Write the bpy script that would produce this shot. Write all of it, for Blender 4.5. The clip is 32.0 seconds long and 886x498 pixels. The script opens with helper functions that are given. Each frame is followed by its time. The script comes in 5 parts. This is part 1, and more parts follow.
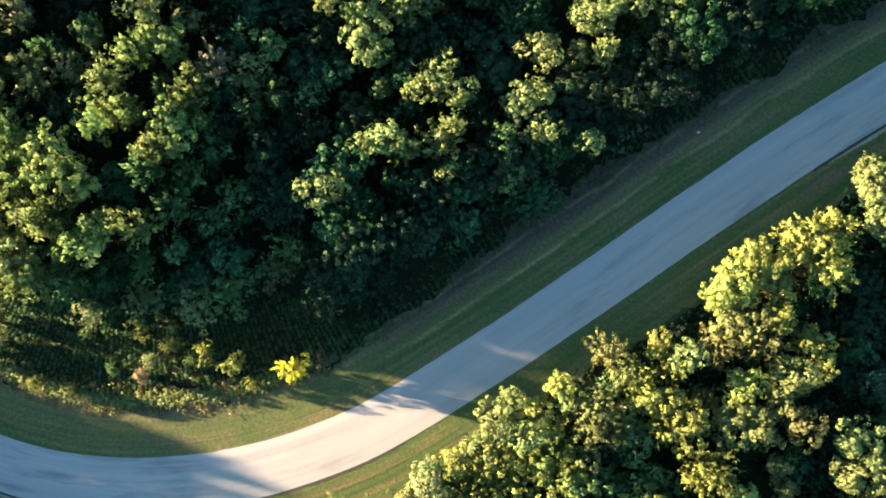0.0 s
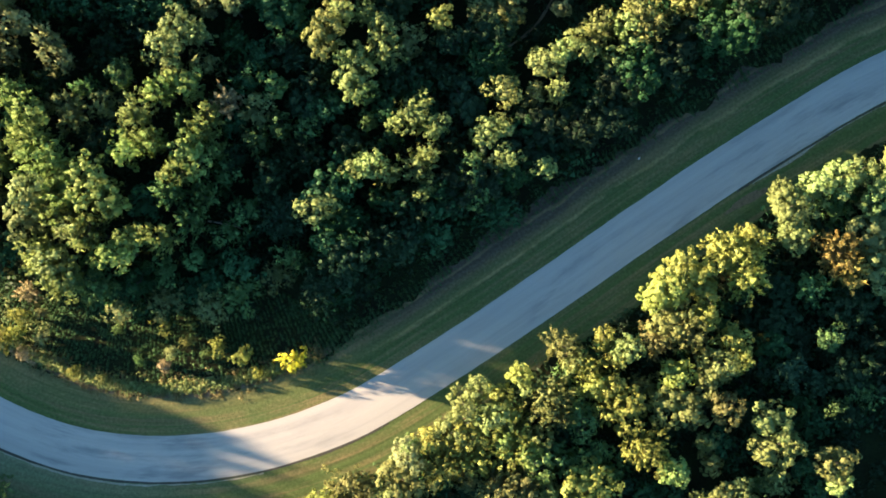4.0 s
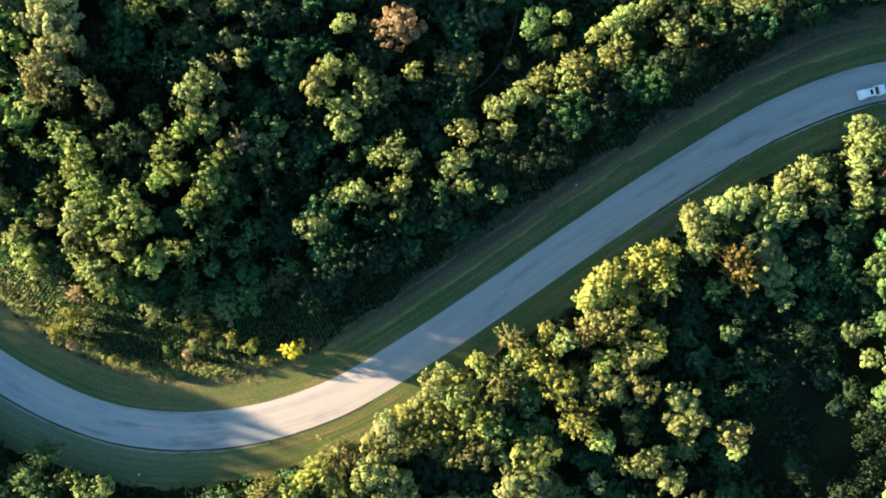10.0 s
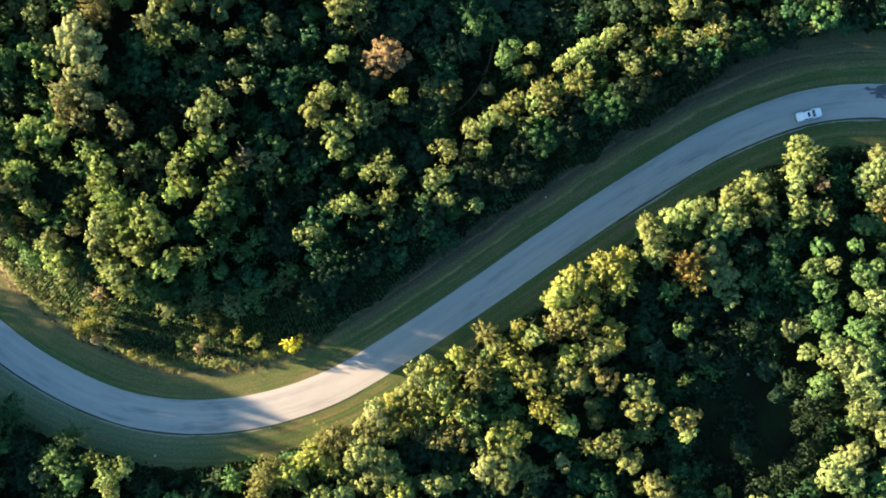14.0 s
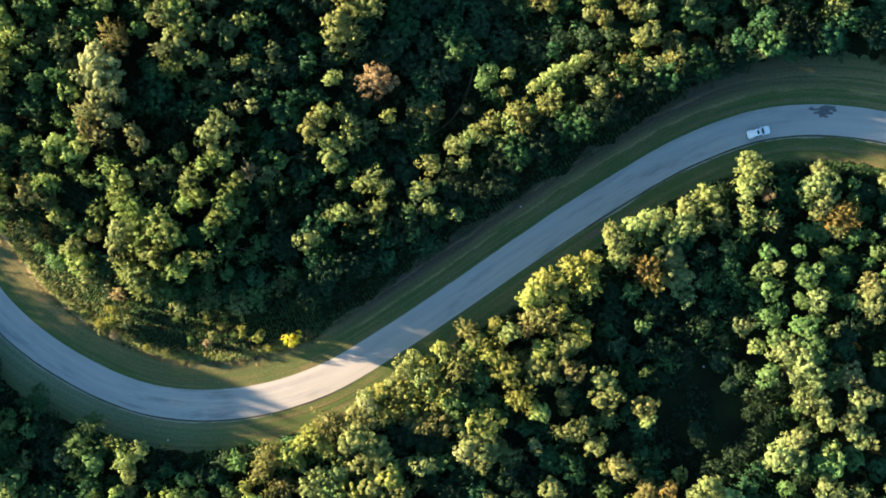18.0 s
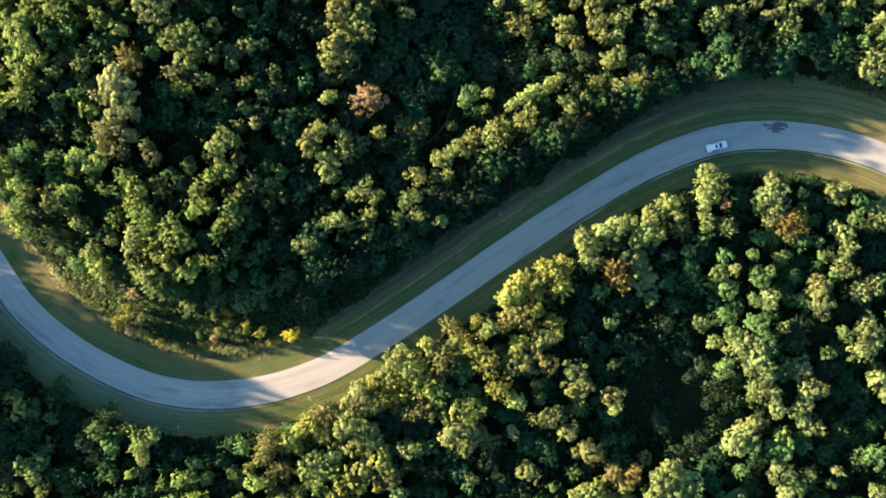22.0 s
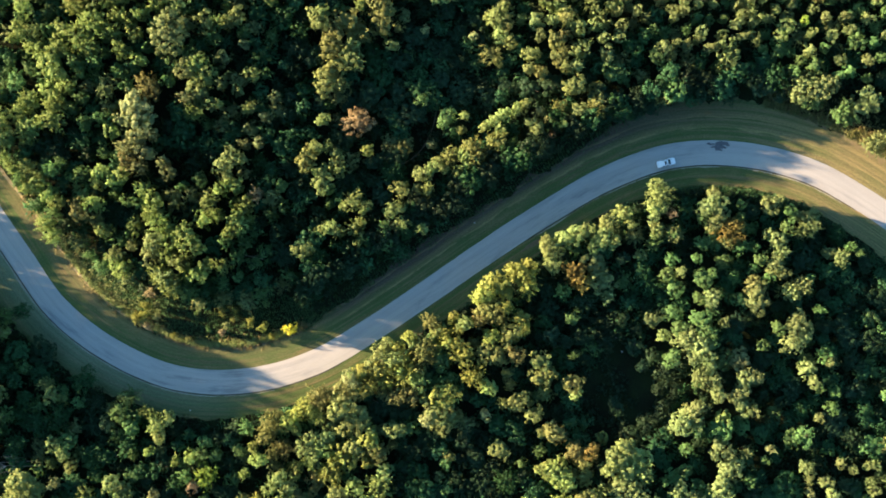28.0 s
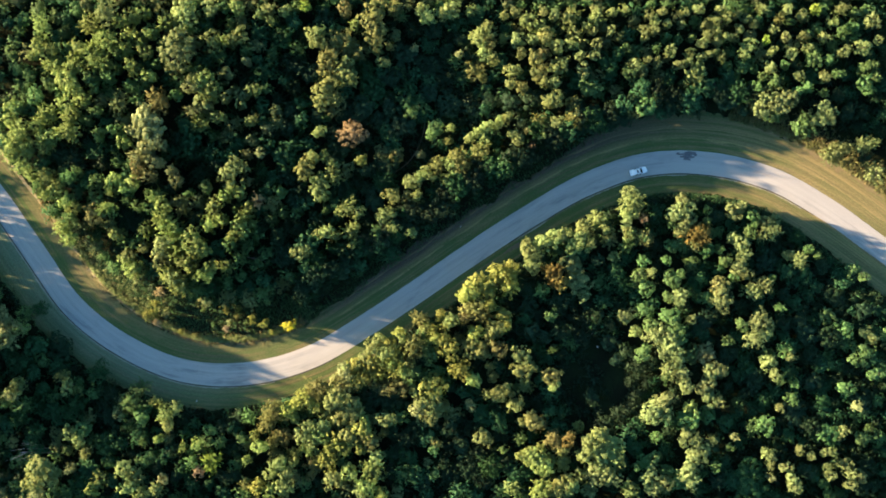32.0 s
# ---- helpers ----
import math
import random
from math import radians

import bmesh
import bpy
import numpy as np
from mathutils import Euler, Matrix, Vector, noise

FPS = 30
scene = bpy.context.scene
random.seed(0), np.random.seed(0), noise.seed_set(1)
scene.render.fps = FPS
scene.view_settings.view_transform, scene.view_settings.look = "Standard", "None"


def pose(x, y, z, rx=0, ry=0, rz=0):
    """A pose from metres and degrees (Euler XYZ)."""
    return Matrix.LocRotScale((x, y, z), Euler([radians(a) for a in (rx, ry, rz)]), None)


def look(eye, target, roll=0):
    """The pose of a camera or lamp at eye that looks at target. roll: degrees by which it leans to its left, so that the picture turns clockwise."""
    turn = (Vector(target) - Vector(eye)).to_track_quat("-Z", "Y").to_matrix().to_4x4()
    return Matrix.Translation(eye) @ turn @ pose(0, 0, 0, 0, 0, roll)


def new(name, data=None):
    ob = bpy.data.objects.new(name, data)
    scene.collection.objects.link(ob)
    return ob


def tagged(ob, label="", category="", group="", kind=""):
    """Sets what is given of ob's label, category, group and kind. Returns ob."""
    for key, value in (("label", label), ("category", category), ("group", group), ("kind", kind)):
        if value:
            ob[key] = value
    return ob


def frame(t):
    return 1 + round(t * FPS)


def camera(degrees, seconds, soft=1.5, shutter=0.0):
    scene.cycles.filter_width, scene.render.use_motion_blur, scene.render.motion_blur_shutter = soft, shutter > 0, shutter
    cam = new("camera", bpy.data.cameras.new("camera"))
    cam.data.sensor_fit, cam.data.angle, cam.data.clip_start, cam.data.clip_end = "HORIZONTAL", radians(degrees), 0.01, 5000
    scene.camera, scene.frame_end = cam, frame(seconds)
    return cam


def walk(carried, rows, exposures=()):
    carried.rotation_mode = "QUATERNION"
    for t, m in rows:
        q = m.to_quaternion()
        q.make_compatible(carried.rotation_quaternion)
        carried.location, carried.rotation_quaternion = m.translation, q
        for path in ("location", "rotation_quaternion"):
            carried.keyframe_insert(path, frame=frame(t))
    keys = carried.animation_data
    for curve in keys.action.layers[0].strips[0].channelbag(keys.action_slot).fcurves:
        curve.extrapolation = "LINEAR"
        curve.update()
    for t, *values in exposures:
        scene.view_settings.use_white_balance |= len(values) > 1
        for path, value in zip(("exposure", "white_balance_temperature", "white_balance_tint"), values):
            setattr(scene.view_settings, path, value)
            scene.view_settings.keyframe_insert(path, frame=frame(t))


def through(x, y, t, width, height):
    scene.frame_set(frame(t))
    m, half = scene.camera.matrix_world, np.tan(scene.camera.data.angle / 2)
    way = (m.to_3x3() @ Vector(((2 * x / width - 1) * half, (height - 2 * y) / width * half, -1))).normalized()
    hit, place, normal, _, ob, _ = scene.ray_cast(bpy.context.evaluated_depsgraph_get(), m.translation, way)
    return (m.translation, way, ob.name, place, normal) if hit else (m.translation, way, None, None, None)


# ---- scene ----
# ---- camera: straight down, rising and drifting east ----
cam = camera(38.0, 32.0, soft=1.8)


def eye_at(t):
    u = t / 32.0
    return pose(18.131 + 23.364 * u + 1.199 * u * u, 13.590 + 9.966 * u - 2.622 * u * u,
                148.008 + 204.354 * u - 1.339 * u * u, 0, 0, 0.137 * u)


walk(cam, [(t, eye_at(t)) for t in range(0, 33, 2)], exposures=[(0, 3.32), (1, 3.26), (6, 3.20), (12, 3.14), (22, 3.11), (32, 3.07)])

# ---- light: low evening sun from the west-north-west, clear sky ----
SUN_AZ, SUN_EL = 166.0, 12.5          # degrees: where the sun stands, counter-clockwise from +x, and its height
to_sun = Vector((math.cos(radians(SUN_EL)) * math.cos(radians(SUN_AZ)),
                 math.cos(radians(SUN_EL)) * math.sin(radians(SUN_AZ)), math.sin(radians(SUN_EL))))
sun_data = bpy.data.lights.new("sun", "SUN")
sun_data.energy, sun_data.angle, sun_data.color = 5.0, radians(0.9), (1.0, 0.68, 0.42)
sun = new("sun", sun_data)
sun.matrix_world = look(to_sun * 400, (0, 0, 0))
world = bpy.data.worlds.new("world")
scene.world = world
world.use_nodes = True
wn = world.node_tree
sky = wn.nodes.new("ShaderNodeTexSky")
sky.sky_type, sky.sun_disc = "NISHITA", False
sky.ozone_density, sky.air_density = 1.6, 1.0
sky.sun_elevation, sky.sun_rotation = radians(SUN_EL), radians(90 - SUN_AZ)
tint = wn.nodes.new("ShaderNodeMix")                 # a cool clear evening sky
tint.data_type, tint.blend_type = "RGBA", "MULTIPLY"
tint.inputs[0].default_value, tint.inputs[7].default_value = 1.0, (0.69, 1.02, 1.18, 1)
wn.links.new(sky.outputs[0], tint.inputs[6])
wn.links.new(tint.outputs[2], wn.nodes["Background"].inputs[0])
wn.nodes["Background"].inputs[1].default_value = 0.049

# ---- materials ----


def nodes_of(name):
    m = bpy.data.materials.new(name)
    m.use_nodes = True
    t = m.node_tree
    return m, t, t.nodes["Principled BSDF"]


def add(t, kind, **values):
    n = t.nodes.new(kind)
    for key, value in values.items():
        n.inputs[key].default_value = value
    return n


def ramp(t, source, stops):
    n = t.nodes.new("ShaderNodeValToRGB")
    e = n.color_ramp.elements
    while len(e) < len(stops):
        e.new(0.5)
    for el, (at, col) in zip(e, stops):
        el.position, el.color = at, (*col, 1)
    t.links.new(source, n.inputs[0])
    return n.outputs[0]


def mixed(t, how, factor, a, b):
    n = t.nodes.new("ShaderNodeMix")
    n.data_type, n.blend_type = "RGBA", how
    for socket, value in ((n.inputs[0], factor), (n.inputs[6], a), (n.inputs[7], b)):
        if hasattr(value, "is_output"):
            t.links.new(value, socket)
        else:
            socket.default_value = (*value, 1) if isinstance(value, tuple) else value
    return n.outputs[2]


def grain(t, vector, scale, detail=6.0, rough=0.6):
    n = add(t, "ShaderNodeTexNoise", Scale=scale, Detail=detail, Roughness=rough)
    if vector is not None:
        t.links.new(vector, n.inputs["Vector"])
    return n.outputs["Fac"]


def stretched(t, source, scale):
    n = t.nodes.new("ShaderNodeMapping")
    n.inputs["Scale"].default_value = scale
    t.links.new(source, n.inputs["Vector"])
    return n.outputs[0]


def relief(t, shader, height, strength, distance):
    n = add(t, "ShaderNodeBump", Strength=strength, Distance=distance)
    t.links.new(height, n.inputs["Height"])
    t.links.new(n.outputs[0], shader.inputs["Normal"])


def leaf_material(name, dark, mid, light, through=0.28, vary=1.0):
    """Leaves: colour varies from leaf to leaf, from clump to clump and from tree to tree."""
    m, t, p = nodes_of(name)
    geo, obj = add(t, "ShaderNodeNewGeometry"), add(t, "ShaderNodeObjectInfo")
    dark, light = (tuple(0.5 * a + 0.5 * b for a, b in zip(c, mid)) for c in (dark, light))
    clump = grain(t, geo.outputs["Position"], 0.9, 3.0)
    s1 = t.nodes.new("ShaderNodeMath")
    s1.operation = "MULTIPLY_ADD"
    t.links.new(geo.outputs["Random Per Island"], s1.inputs[0])
    s1.inputs[1].default_value = 0.26
    t.links.new(clump, s1.inputs[2])
    col = ramp(t, s1.outputs[0], [(0.36, dark), (0.63, mid), (0.9, light)])
    hsv = t.nodes.new("ShaderNodeHueSaturation")
    for socket, low, high in (("Hue", 0.5 - 0.018 * vary, 0.5 + 0.012 * vary), ("Value", 1 - 0.22 * vary, 1 + 0.2 * vary)):
        r = add(t, "ShaderNodeMapRange")
        r.inputs[3].default_value, r.inputs[4].default_value = low, high
        t.links.new(obj.outputs["Random"], r.inputs[0])
        t.links.new(r.outputs[0], hsv.inputs[socket])
    t.links.new(col, hsv.inputs["Color"])
    t.links.new(hsv.outputs[0], p.inputs["Base Color"])
    p.inputs["Roughness"].default_value = 0.62
    p.inputs["Specular IOR Level"].default_value = 0.15
    tr = t.nodes.new("ShaderNodeBsdfTranslucent")
    t.links.new(hsv.outputs[0], tr.inputs[0])
    mx = t.nodes.new("ShaderNodeMixShader")
    mx.inputs[0].default_value = through
    t.links.new(p.outputs[0], mx.inputs[1])
    t.links.new(tr.outputs[0], mx.inputs[2])
    t.links.new(mx.outputs[0], t.nodes["Material Output"].inputs[0])
    return m


LEAF = {
    "lime": leaf_material("leaves_lime", (0.100, 0.200, 0.035), (0.180, 0.310, 0.052), (0.260, 0.400, 0.080)),
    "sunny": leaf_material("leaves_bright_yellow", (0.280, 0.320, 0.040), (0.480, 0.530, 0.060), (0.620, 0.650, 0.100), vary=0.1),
    "yellow": leaf_material("leaves_yellow_green", (0.101, 0.141, 0.035), (0.206, 0.260, 0.061), (0.317, 0.370, 0.111)),
    "olive": leaf_material("leaves_olive", (0.080, 0.109, 0.036), (0.153, 0.191, 0.060), (0.239, 0.278, 0.105)),
    "fresh": leaf_material("leaves_fresh_green", (0.080, 0.136, 0.040), (0.170, 0.256, 0.072), (0.270, 0.355, 0.122)),
    "moss": leaf_material("leaves_moss_green", (0.074, 0.120, 0.044), (0.150, 0.212, 0.078), (0.235, 0.302, 0.125)),
    "spring": leaf_material("leaves_spring_green", (0.085, 0.138, 0.045), (0.168, 0.244, 0.080), (0.268, 0.350, 0.138)),
    "green": leaf_material("leaves_green", (0.040, 0.098, 0.034), (0.085, 0.178, 0.058), (0.145, 0.258, 0.092)),
    # the next three tones carry the shade between the crowns in their colour
    "deep": leaf_material("leaves_deep_shaded_green", (0.013, 0.050, 0.019), (0.027, 0.088, 0.032), (0.047, 0.130, 0.044)),
    "dark": leaf_material("leaves_dark_shaded_green", (0.010, 0.032, 0.015), (0.020, 0.053, 0.024), (0.034, 0.078, 0.034)),
    "shadowed": leaf_material("leaves_darkest_shaded_green", (0.009, 0.024, 0.011), (0.017, 0.040, 0.018), (0.028, 0.058, 0.026)),
    "pale": leaf_material("leaves_pale_grey_green", (0.105, 0.135, 0.055), (0.185, 0.232, 0.098), (0.27, 0.31, 0.15)),
    "brown": leaf_material("leaves_brown_green", (0.072, 0.086, 0.030), (0.130, 0.146, 0.050), (0.195, 0.208, 0.086)),
    "rust": leaf_material("leaves_rust", (0.092, 0.072, 0.038), (0.158, 0.124, 0.064), (0.230, 0.182, 0.098), vary=0.25),
    "amber": leaf_material("leaves_amber", (0.130, 0.122, 0.034), (0.225, 0.205, 0.054), (0.320, 0.285, 0.090)),
    "pinkish": leaf_material("leaves_pinkish_brown", (0.140, 0.122, 0.066), (0.235, 0.208, 0.115), (0.340, 0.300, 0.180)),
    "weed": leaf_material("weeds_green", (0.026, 0.070, 0.026), (0.048, 0.108, 0.040), (0.080, 0.148, 0.058)),
    "dry": leaf_material("weeds_dry", (0.10, 0.105, 0.04), (0.18, 0.17, 0.07), (0.28, 0.255, 0.115)),
}


def bark_material(name, a, b):
    m, t, p = nodes_of(name)
    tex = add(t, "ShaderNodeTexCoord")
    n = grain(t, stretched(t, tex.outputs["Object"], (6, 6, 1.2)), 3.0)
    t.links.new(ramp(t, n, [(0.3, a), (0.7, b)]), p.inputs["Base Color"])
    p.inputs["Roughness"].default_value = 0.9
    relief(t, p, n, 0.5, 0.03)
    return m


BARK = bark_material("bark", (0.025, 0.021, 0.016), (0.065, 0.056, 0.045))
DEADWOOD = bark_material("dead_wood", (0.22, 0.19, 0.16), (0.42, 0.38, 0.33))


def ground_material():
    """Leaf litter and bare earth, with the shade under the trees painted in as near-black colour."""
    m, t, p = nodes_of("forest_floor")
    tex = add(t, "ShaderNodeTexCoord")
    big, fine = grain(t, tex.outputs["Object"], 0.13, 5.0), grain(t, tex.outputs["Object"], 2.6, 8.0, 0.7)
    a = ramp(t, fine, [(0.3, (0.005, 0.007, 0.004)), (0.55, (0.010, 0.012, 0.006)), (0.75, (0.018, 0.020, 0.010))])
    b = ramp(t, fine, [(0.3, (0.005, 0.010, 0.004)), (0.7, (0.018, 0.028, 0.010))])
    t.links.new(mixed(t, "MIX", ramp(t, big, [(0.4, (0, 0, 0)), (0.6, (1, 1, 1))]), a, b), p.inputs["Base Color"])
    p.inputs["Roughness"].default_value = 0.95
    p.inputs["Specular IOR Level"].default_value = 0.05
    relief(t, p, fine, 0.7, 0.08)
    return m


def verge_material():
    """Mown grass with worn, dry and greener bands that run along the road (u along, v out from its edge, in metres)."""
    m, t, p = nodes_of("mown_grass")
    uv = add(t, "ShaderNodeTexCoord")
    bands = grain(t, stretched(t, uv.outputs["UV"], (0.014, 1.1, 1)), 1.0, 5.0, 0.65)
    patch = grain(t, stretched(t, uv.outputs["UV"], (0.12, 0.35, 1)), 1.0, 5.0)
    blades = grain(t, uv.outputs["Object"], 2.6, 8.0, 0.72)
    lines = grain(t, stretched(t, uv.outputs["UV"], (0.022, 1.5, 1)), 1.0, 6.0, 0.72)
    green = ramp(t, blades, [(0.3, (0.033, 0.056, 0.018)), (0.52, (0.056, 0.089, 0.029)), (0.75, (0.098, 0.134, 0.048))])
    dry = ramp(t, blades, [(0.3, (0.074, 0.066, 0.031)), (0.52, (0.132, 0.114, 0.055)), (0.75, (0.205, 0.174, 0.092))])
    straw = ramp(t, blades, [(0.3, (0.13, 0.108, 0.048)), (0.52, (0.235, 0.192, 0.088)), (0.75, (0.33, 0.275, 0.145))])
    s = t.nodes.new("ShaderNodeMath")
    s.operation = "MULTIPLY_ADD"
    t.links.new(patch, s.inputs[0])
    s.inputs[1].default_value = 0.5
    t.links.new(bands, s.inputs[2])
    col = mixed(t, "MIX", ramp(t, s.outputs[0], [(0.69, (0, 0, 0)), (0.93, (1, 1, 1))]), green, dry)
    sep = t.nodes.new("ShaderNodeSeparateXYZ")
    t.links.new(uv.outputs["UV"], sep.inputs[0])
    wander = t.nodes.new("ShaderNodeMath")          # a worn wheel track four metres out from the northern edge
    wander.operation = "MULTIPLY_ADD"
    t.links.new(patch, wander.inputs[0])
    wander.inputs[1].default_value = 2.2
    t.links.new(sep.outputs[1], wander.inputs[2])
    scaled = t.nodes.new("ShaderNodeMath")
    scaled.operation = "DIVIDE"
    t.links.new(wander.outputs[0], scaled.inputs[0])
    scaled.inputs[1].default_value = 20.0
    track = ramp(t, scaled.outputs[0], [(0.36, (0, 0, 0)), (0.42, (0.7, 0.7, 0.7)), (0.46, (0.45, 0.45, 0.45)), (0.52, (0.75, 0.75, 0.75)), (0.66, (0.5, 0.5, 0.5))])
    there = t.nodes.new("ShaderNodeMath")
    there.operation = "DIVIDE"
    t.links.new(sep.outputs[0], there.inputs[0])
    there.inputs[1].default_value = 300.0
    straight = ramp(t, there.outputs[0], [(0.35, (0, 0, 0)), (0.42, (1, 1, 1))])
    col = mixed(t, "MIX", mixed(t, "MULTIPLY", 1.0, mixed(t, "MULTIPLY", 1.0, track, straight), ramp(t, bands, [(0.38, (0.25, 0.25, 0.25)), (0.55, (1, 1, 1))])), col, dry)
    litter = ramp(t, blades, [(0.3, (0.034, 0.029, 0.022)), (0.55, (0.066, 0.056, 0.044)), (0.78, (0.12, 0.10, 0.078))])
    bare = ramp(t, scaled.outputs[0], [(0.37, (0, 0, 0)), (0.43, (0.35, 0.35, 0.35)), (0.47, (0.9, 0.9, 0.9))])
    col = mixed(t, "MIX", mixed(t, "MULTIPLY", 1.0, mixed(t, "MULTIPLY", 1.0, bare, straight), ramp(t, there.outputs[0], [(0.66, (1, 1, 1)), (0.76, (0, 0, 0))])), col, litter)
    rut = ramp(t, scaled.outputs[0], [(0.352, (0, 0, 0)), (0.372, (0.8, 0.8, 0.8)), (0.392, (0.15, 0.15, 0.15)), (0.500, (0, 0, 0)), (0.515, (0.5, 0.5, 0.5)), (0.535, (0, 0, 0))])
    rut = mixed(t, "MULTIPLY", 1.0, mixed(t, "MULTIPLY", 1.0, rut, straight), ramp(t, patch, [(0.36, (0.15, 0.15, 0.15)), (0.56, (1, 1, 1))]))
    col = mixed(t, "MIX", rut, col, straw)
    meadow = ramp(t, there.outputs[0], [(0.33, (1, 1, 1)), (0.40, (0, 0, 0))])          # worn tan towards the meadow's rim
    outer = ramp(t, scaled.outputs[0], [(0.31, (0, 0, 0)), (0.40, (0.42, 0.42, 0.42)), (0.55, (0.65, 0.65, 0.65))])
    col = mixed(t, "MIX", mixed(t, "MULTIPLY", 1.0, outer, meadow), col, dry)
    # dry straw on the eastern bend, its mix and brightness raised for low sunlight
    col = mixed(t, "MIX", mixed(t, "MULTIPLY", 1.0, ramp(t, there.outputs[0], [(0.755, (0, 0, 0)), (0.86, (0.55, 0.55, 0.55))]),
                                ramp(t, lines, [(0.35, (0.3, 0.3, 0.3)), (0.6, (1, 1, 1))])), col, straw)
    # pale grey-green grass, lightened further for sky light the tall western trees block
    brightened = ramp(t, blades, [(0.3, (0.090, 0.118, 0.076)), (0.52, (0.140, 0.178, 0.118)), (0.75, (0.21, 0.25, 0.175))])
    side = t.nodes.new("ShaderNodeMath")
    side.operation = "MULTIPLY_ADD"
    t.links.new(sep.outputs[1], side.inputs[0])
    side.inputs[1].default_value, side.inputs[2].default_value = -0.05, 0.0
    outside = mixed(t, "MULTIPLY", 1.0, ramp(t, side.outputs[0], [(0.0, (0, 0, 0)), (0.16, (0.8, 0.8, 0.8)), (0.32, (0.5, 0.5, 0.5)), (0.52, (0.08, 0.08, 0.08))]), ramp(t, there.outputs[0], [(0.20, (1, 1, 1)), (0.32, (0, 0, 0))]))
    col = mixed(t, "MIX", outside, col, brightened)
    col = mixed(t, "MULTIPLY", 1.0, col, ramp(t, lines, [(0.30, (0.72, 0.74, 0.72)), (0.52, (1, 1, 1)), (0.74, (1.22, 1.18, 1.12))]))
    t.links.new(col, p.inputs["Base Color"])
    p.inputs["Roughness"].default_value = 0.95
    p.inputs["Specular IOR Level"].default_value = 0.15
    relief(t, p, blades, 0.8, 0.09)
    return m


def road_material():
    """Old pale asphalt: stone chips, wheel tracks, long stains and darker mended blotches."""
    m, t, p = nodes_of("old_asphalt")
    uv = add(t, "ShaderNodeTexCoord")
    chips = grain(t, uv.outputs["Object"], 22.0, 3.0, 0.8)
    tracks = grain(t, stretched(t, uv.outputs["UV"], (0.012, 0.9, 1)), 1.0, 5.0, 0.65)
    blots = grain(t, stretched(t, uv.outputs["UV"], (0.09, 0.55, 1)), 1.0, 6.0, 0.7)
    wide = grain(t, stretched(t, uv.outputs["UV"], (0.02, 0.06, 1)), 1.0, 3.0)
    col = ramp(t, chips, [(0.25, (0.240, 0.246, 0.236)), (0.5, (0.292, 0.300, 0.288)), (0.8, (0.345, 0.354, 0.340))])
    col = mixed(t, "MULTIPLY", 0.7, col, ramp(t, tracks, [(0.3, (0.74, 0.75, 0.78)), (0.55, (1, 1, 1)), (0.75, (1.08, 1.07, 1.05))]))
    col = mixed(t, "MULTIPLY", ramp(t, wide, [(0.42, (0, 0, 0)), (0.6, (0.85, 0.85, 0.85))]), col,
                ramp(t, blots, [(0.36, (0.55, 0.58, 0.64)), (0.52, (1, 1, 1))]))
    t.links.new(col, p.inputs["Base Color"])
    p.inputs["Roughness"].default_value = 0.88
    p.inputs["Specular IOR Level"].default_value = 0.2
    relief(t, p, chips, 0.35, 0.01)
    return m


def mottled(name, a, b, scale, roughness=0.9, bump=0.02):
    m, t, p = nodes_of(name)
    tex = add(t, "ShaderNodeTexCoord")
    n = grain(t, tex.outputs["Object"], scale, 7.0, 0.7)
    t.links.new(ramp(t, n, [(0.3, a), (0.7, b)]), p.inputs["Base Color"])
    p.inputs["Roughness"].default_value = roughness
    p.inputs["Specular IOR Level"].default_value = 0.2
    if bump:
        relief(t, p, n, 0.5, bump)
    return m


def plain(name, colour, roughness, metal=0.0, coat=0.0):
    m, t, p = nodes_of(name)
    tex = add(t, "ShaderNodeTexCoord")
    n = grain(t, tex.outputs["Object"], 3.0, 4.0)
    t.links.new(mixed(t, "MULTIPLY", 0.12, colour, n), p.inputs["Base Color"])
    p.inputs["Roughness"].default_value, p.inputs["Metallic"].default_value = roughness, metal
    p.inputs["Coat Weight"].default_value = coat
    return m


FLOOR, VERGE, ASPHALT = ground_material(), verge_material(), road_material()
DARK_BLOT = mottled("dark_blot", (0.055, 0.06, 0.068), (0.12, 0.125, 0.135), 2.0, 0.7, 0.005)
GUTTER = mottled("gutter_silt", (0.025, 0.028, 0.024), (0.06, 0.06, 0.05), 3.0)
SHOULDER = mottled("pale_shoulder_gravel", (0.13, 0.135, 0.10), (0.29, 0.29, 0.24), 4.0)
EARTH = mottled("bare_earth", (0.06, 0.052, 0.032), (0.14, 0.115, 0.072), 2.5)
STRAW = mottled("dry_straw_earth", (0.085, 0.074, 0.036), (0.20, 0.165, 0.088), 3.5)
# pale straw with the sunlight on the western rim added to its colour
LIT_PALE_STRAW = mottled("lit_pale_straw", (0.17, 0.145, 0.075), (0.36, 0.30, 0.17), 3.5)
STONE = mottled("pale_stone", (0.30, 0.29, 0.27), (0.48, 0.46, 0.43), 5.0)

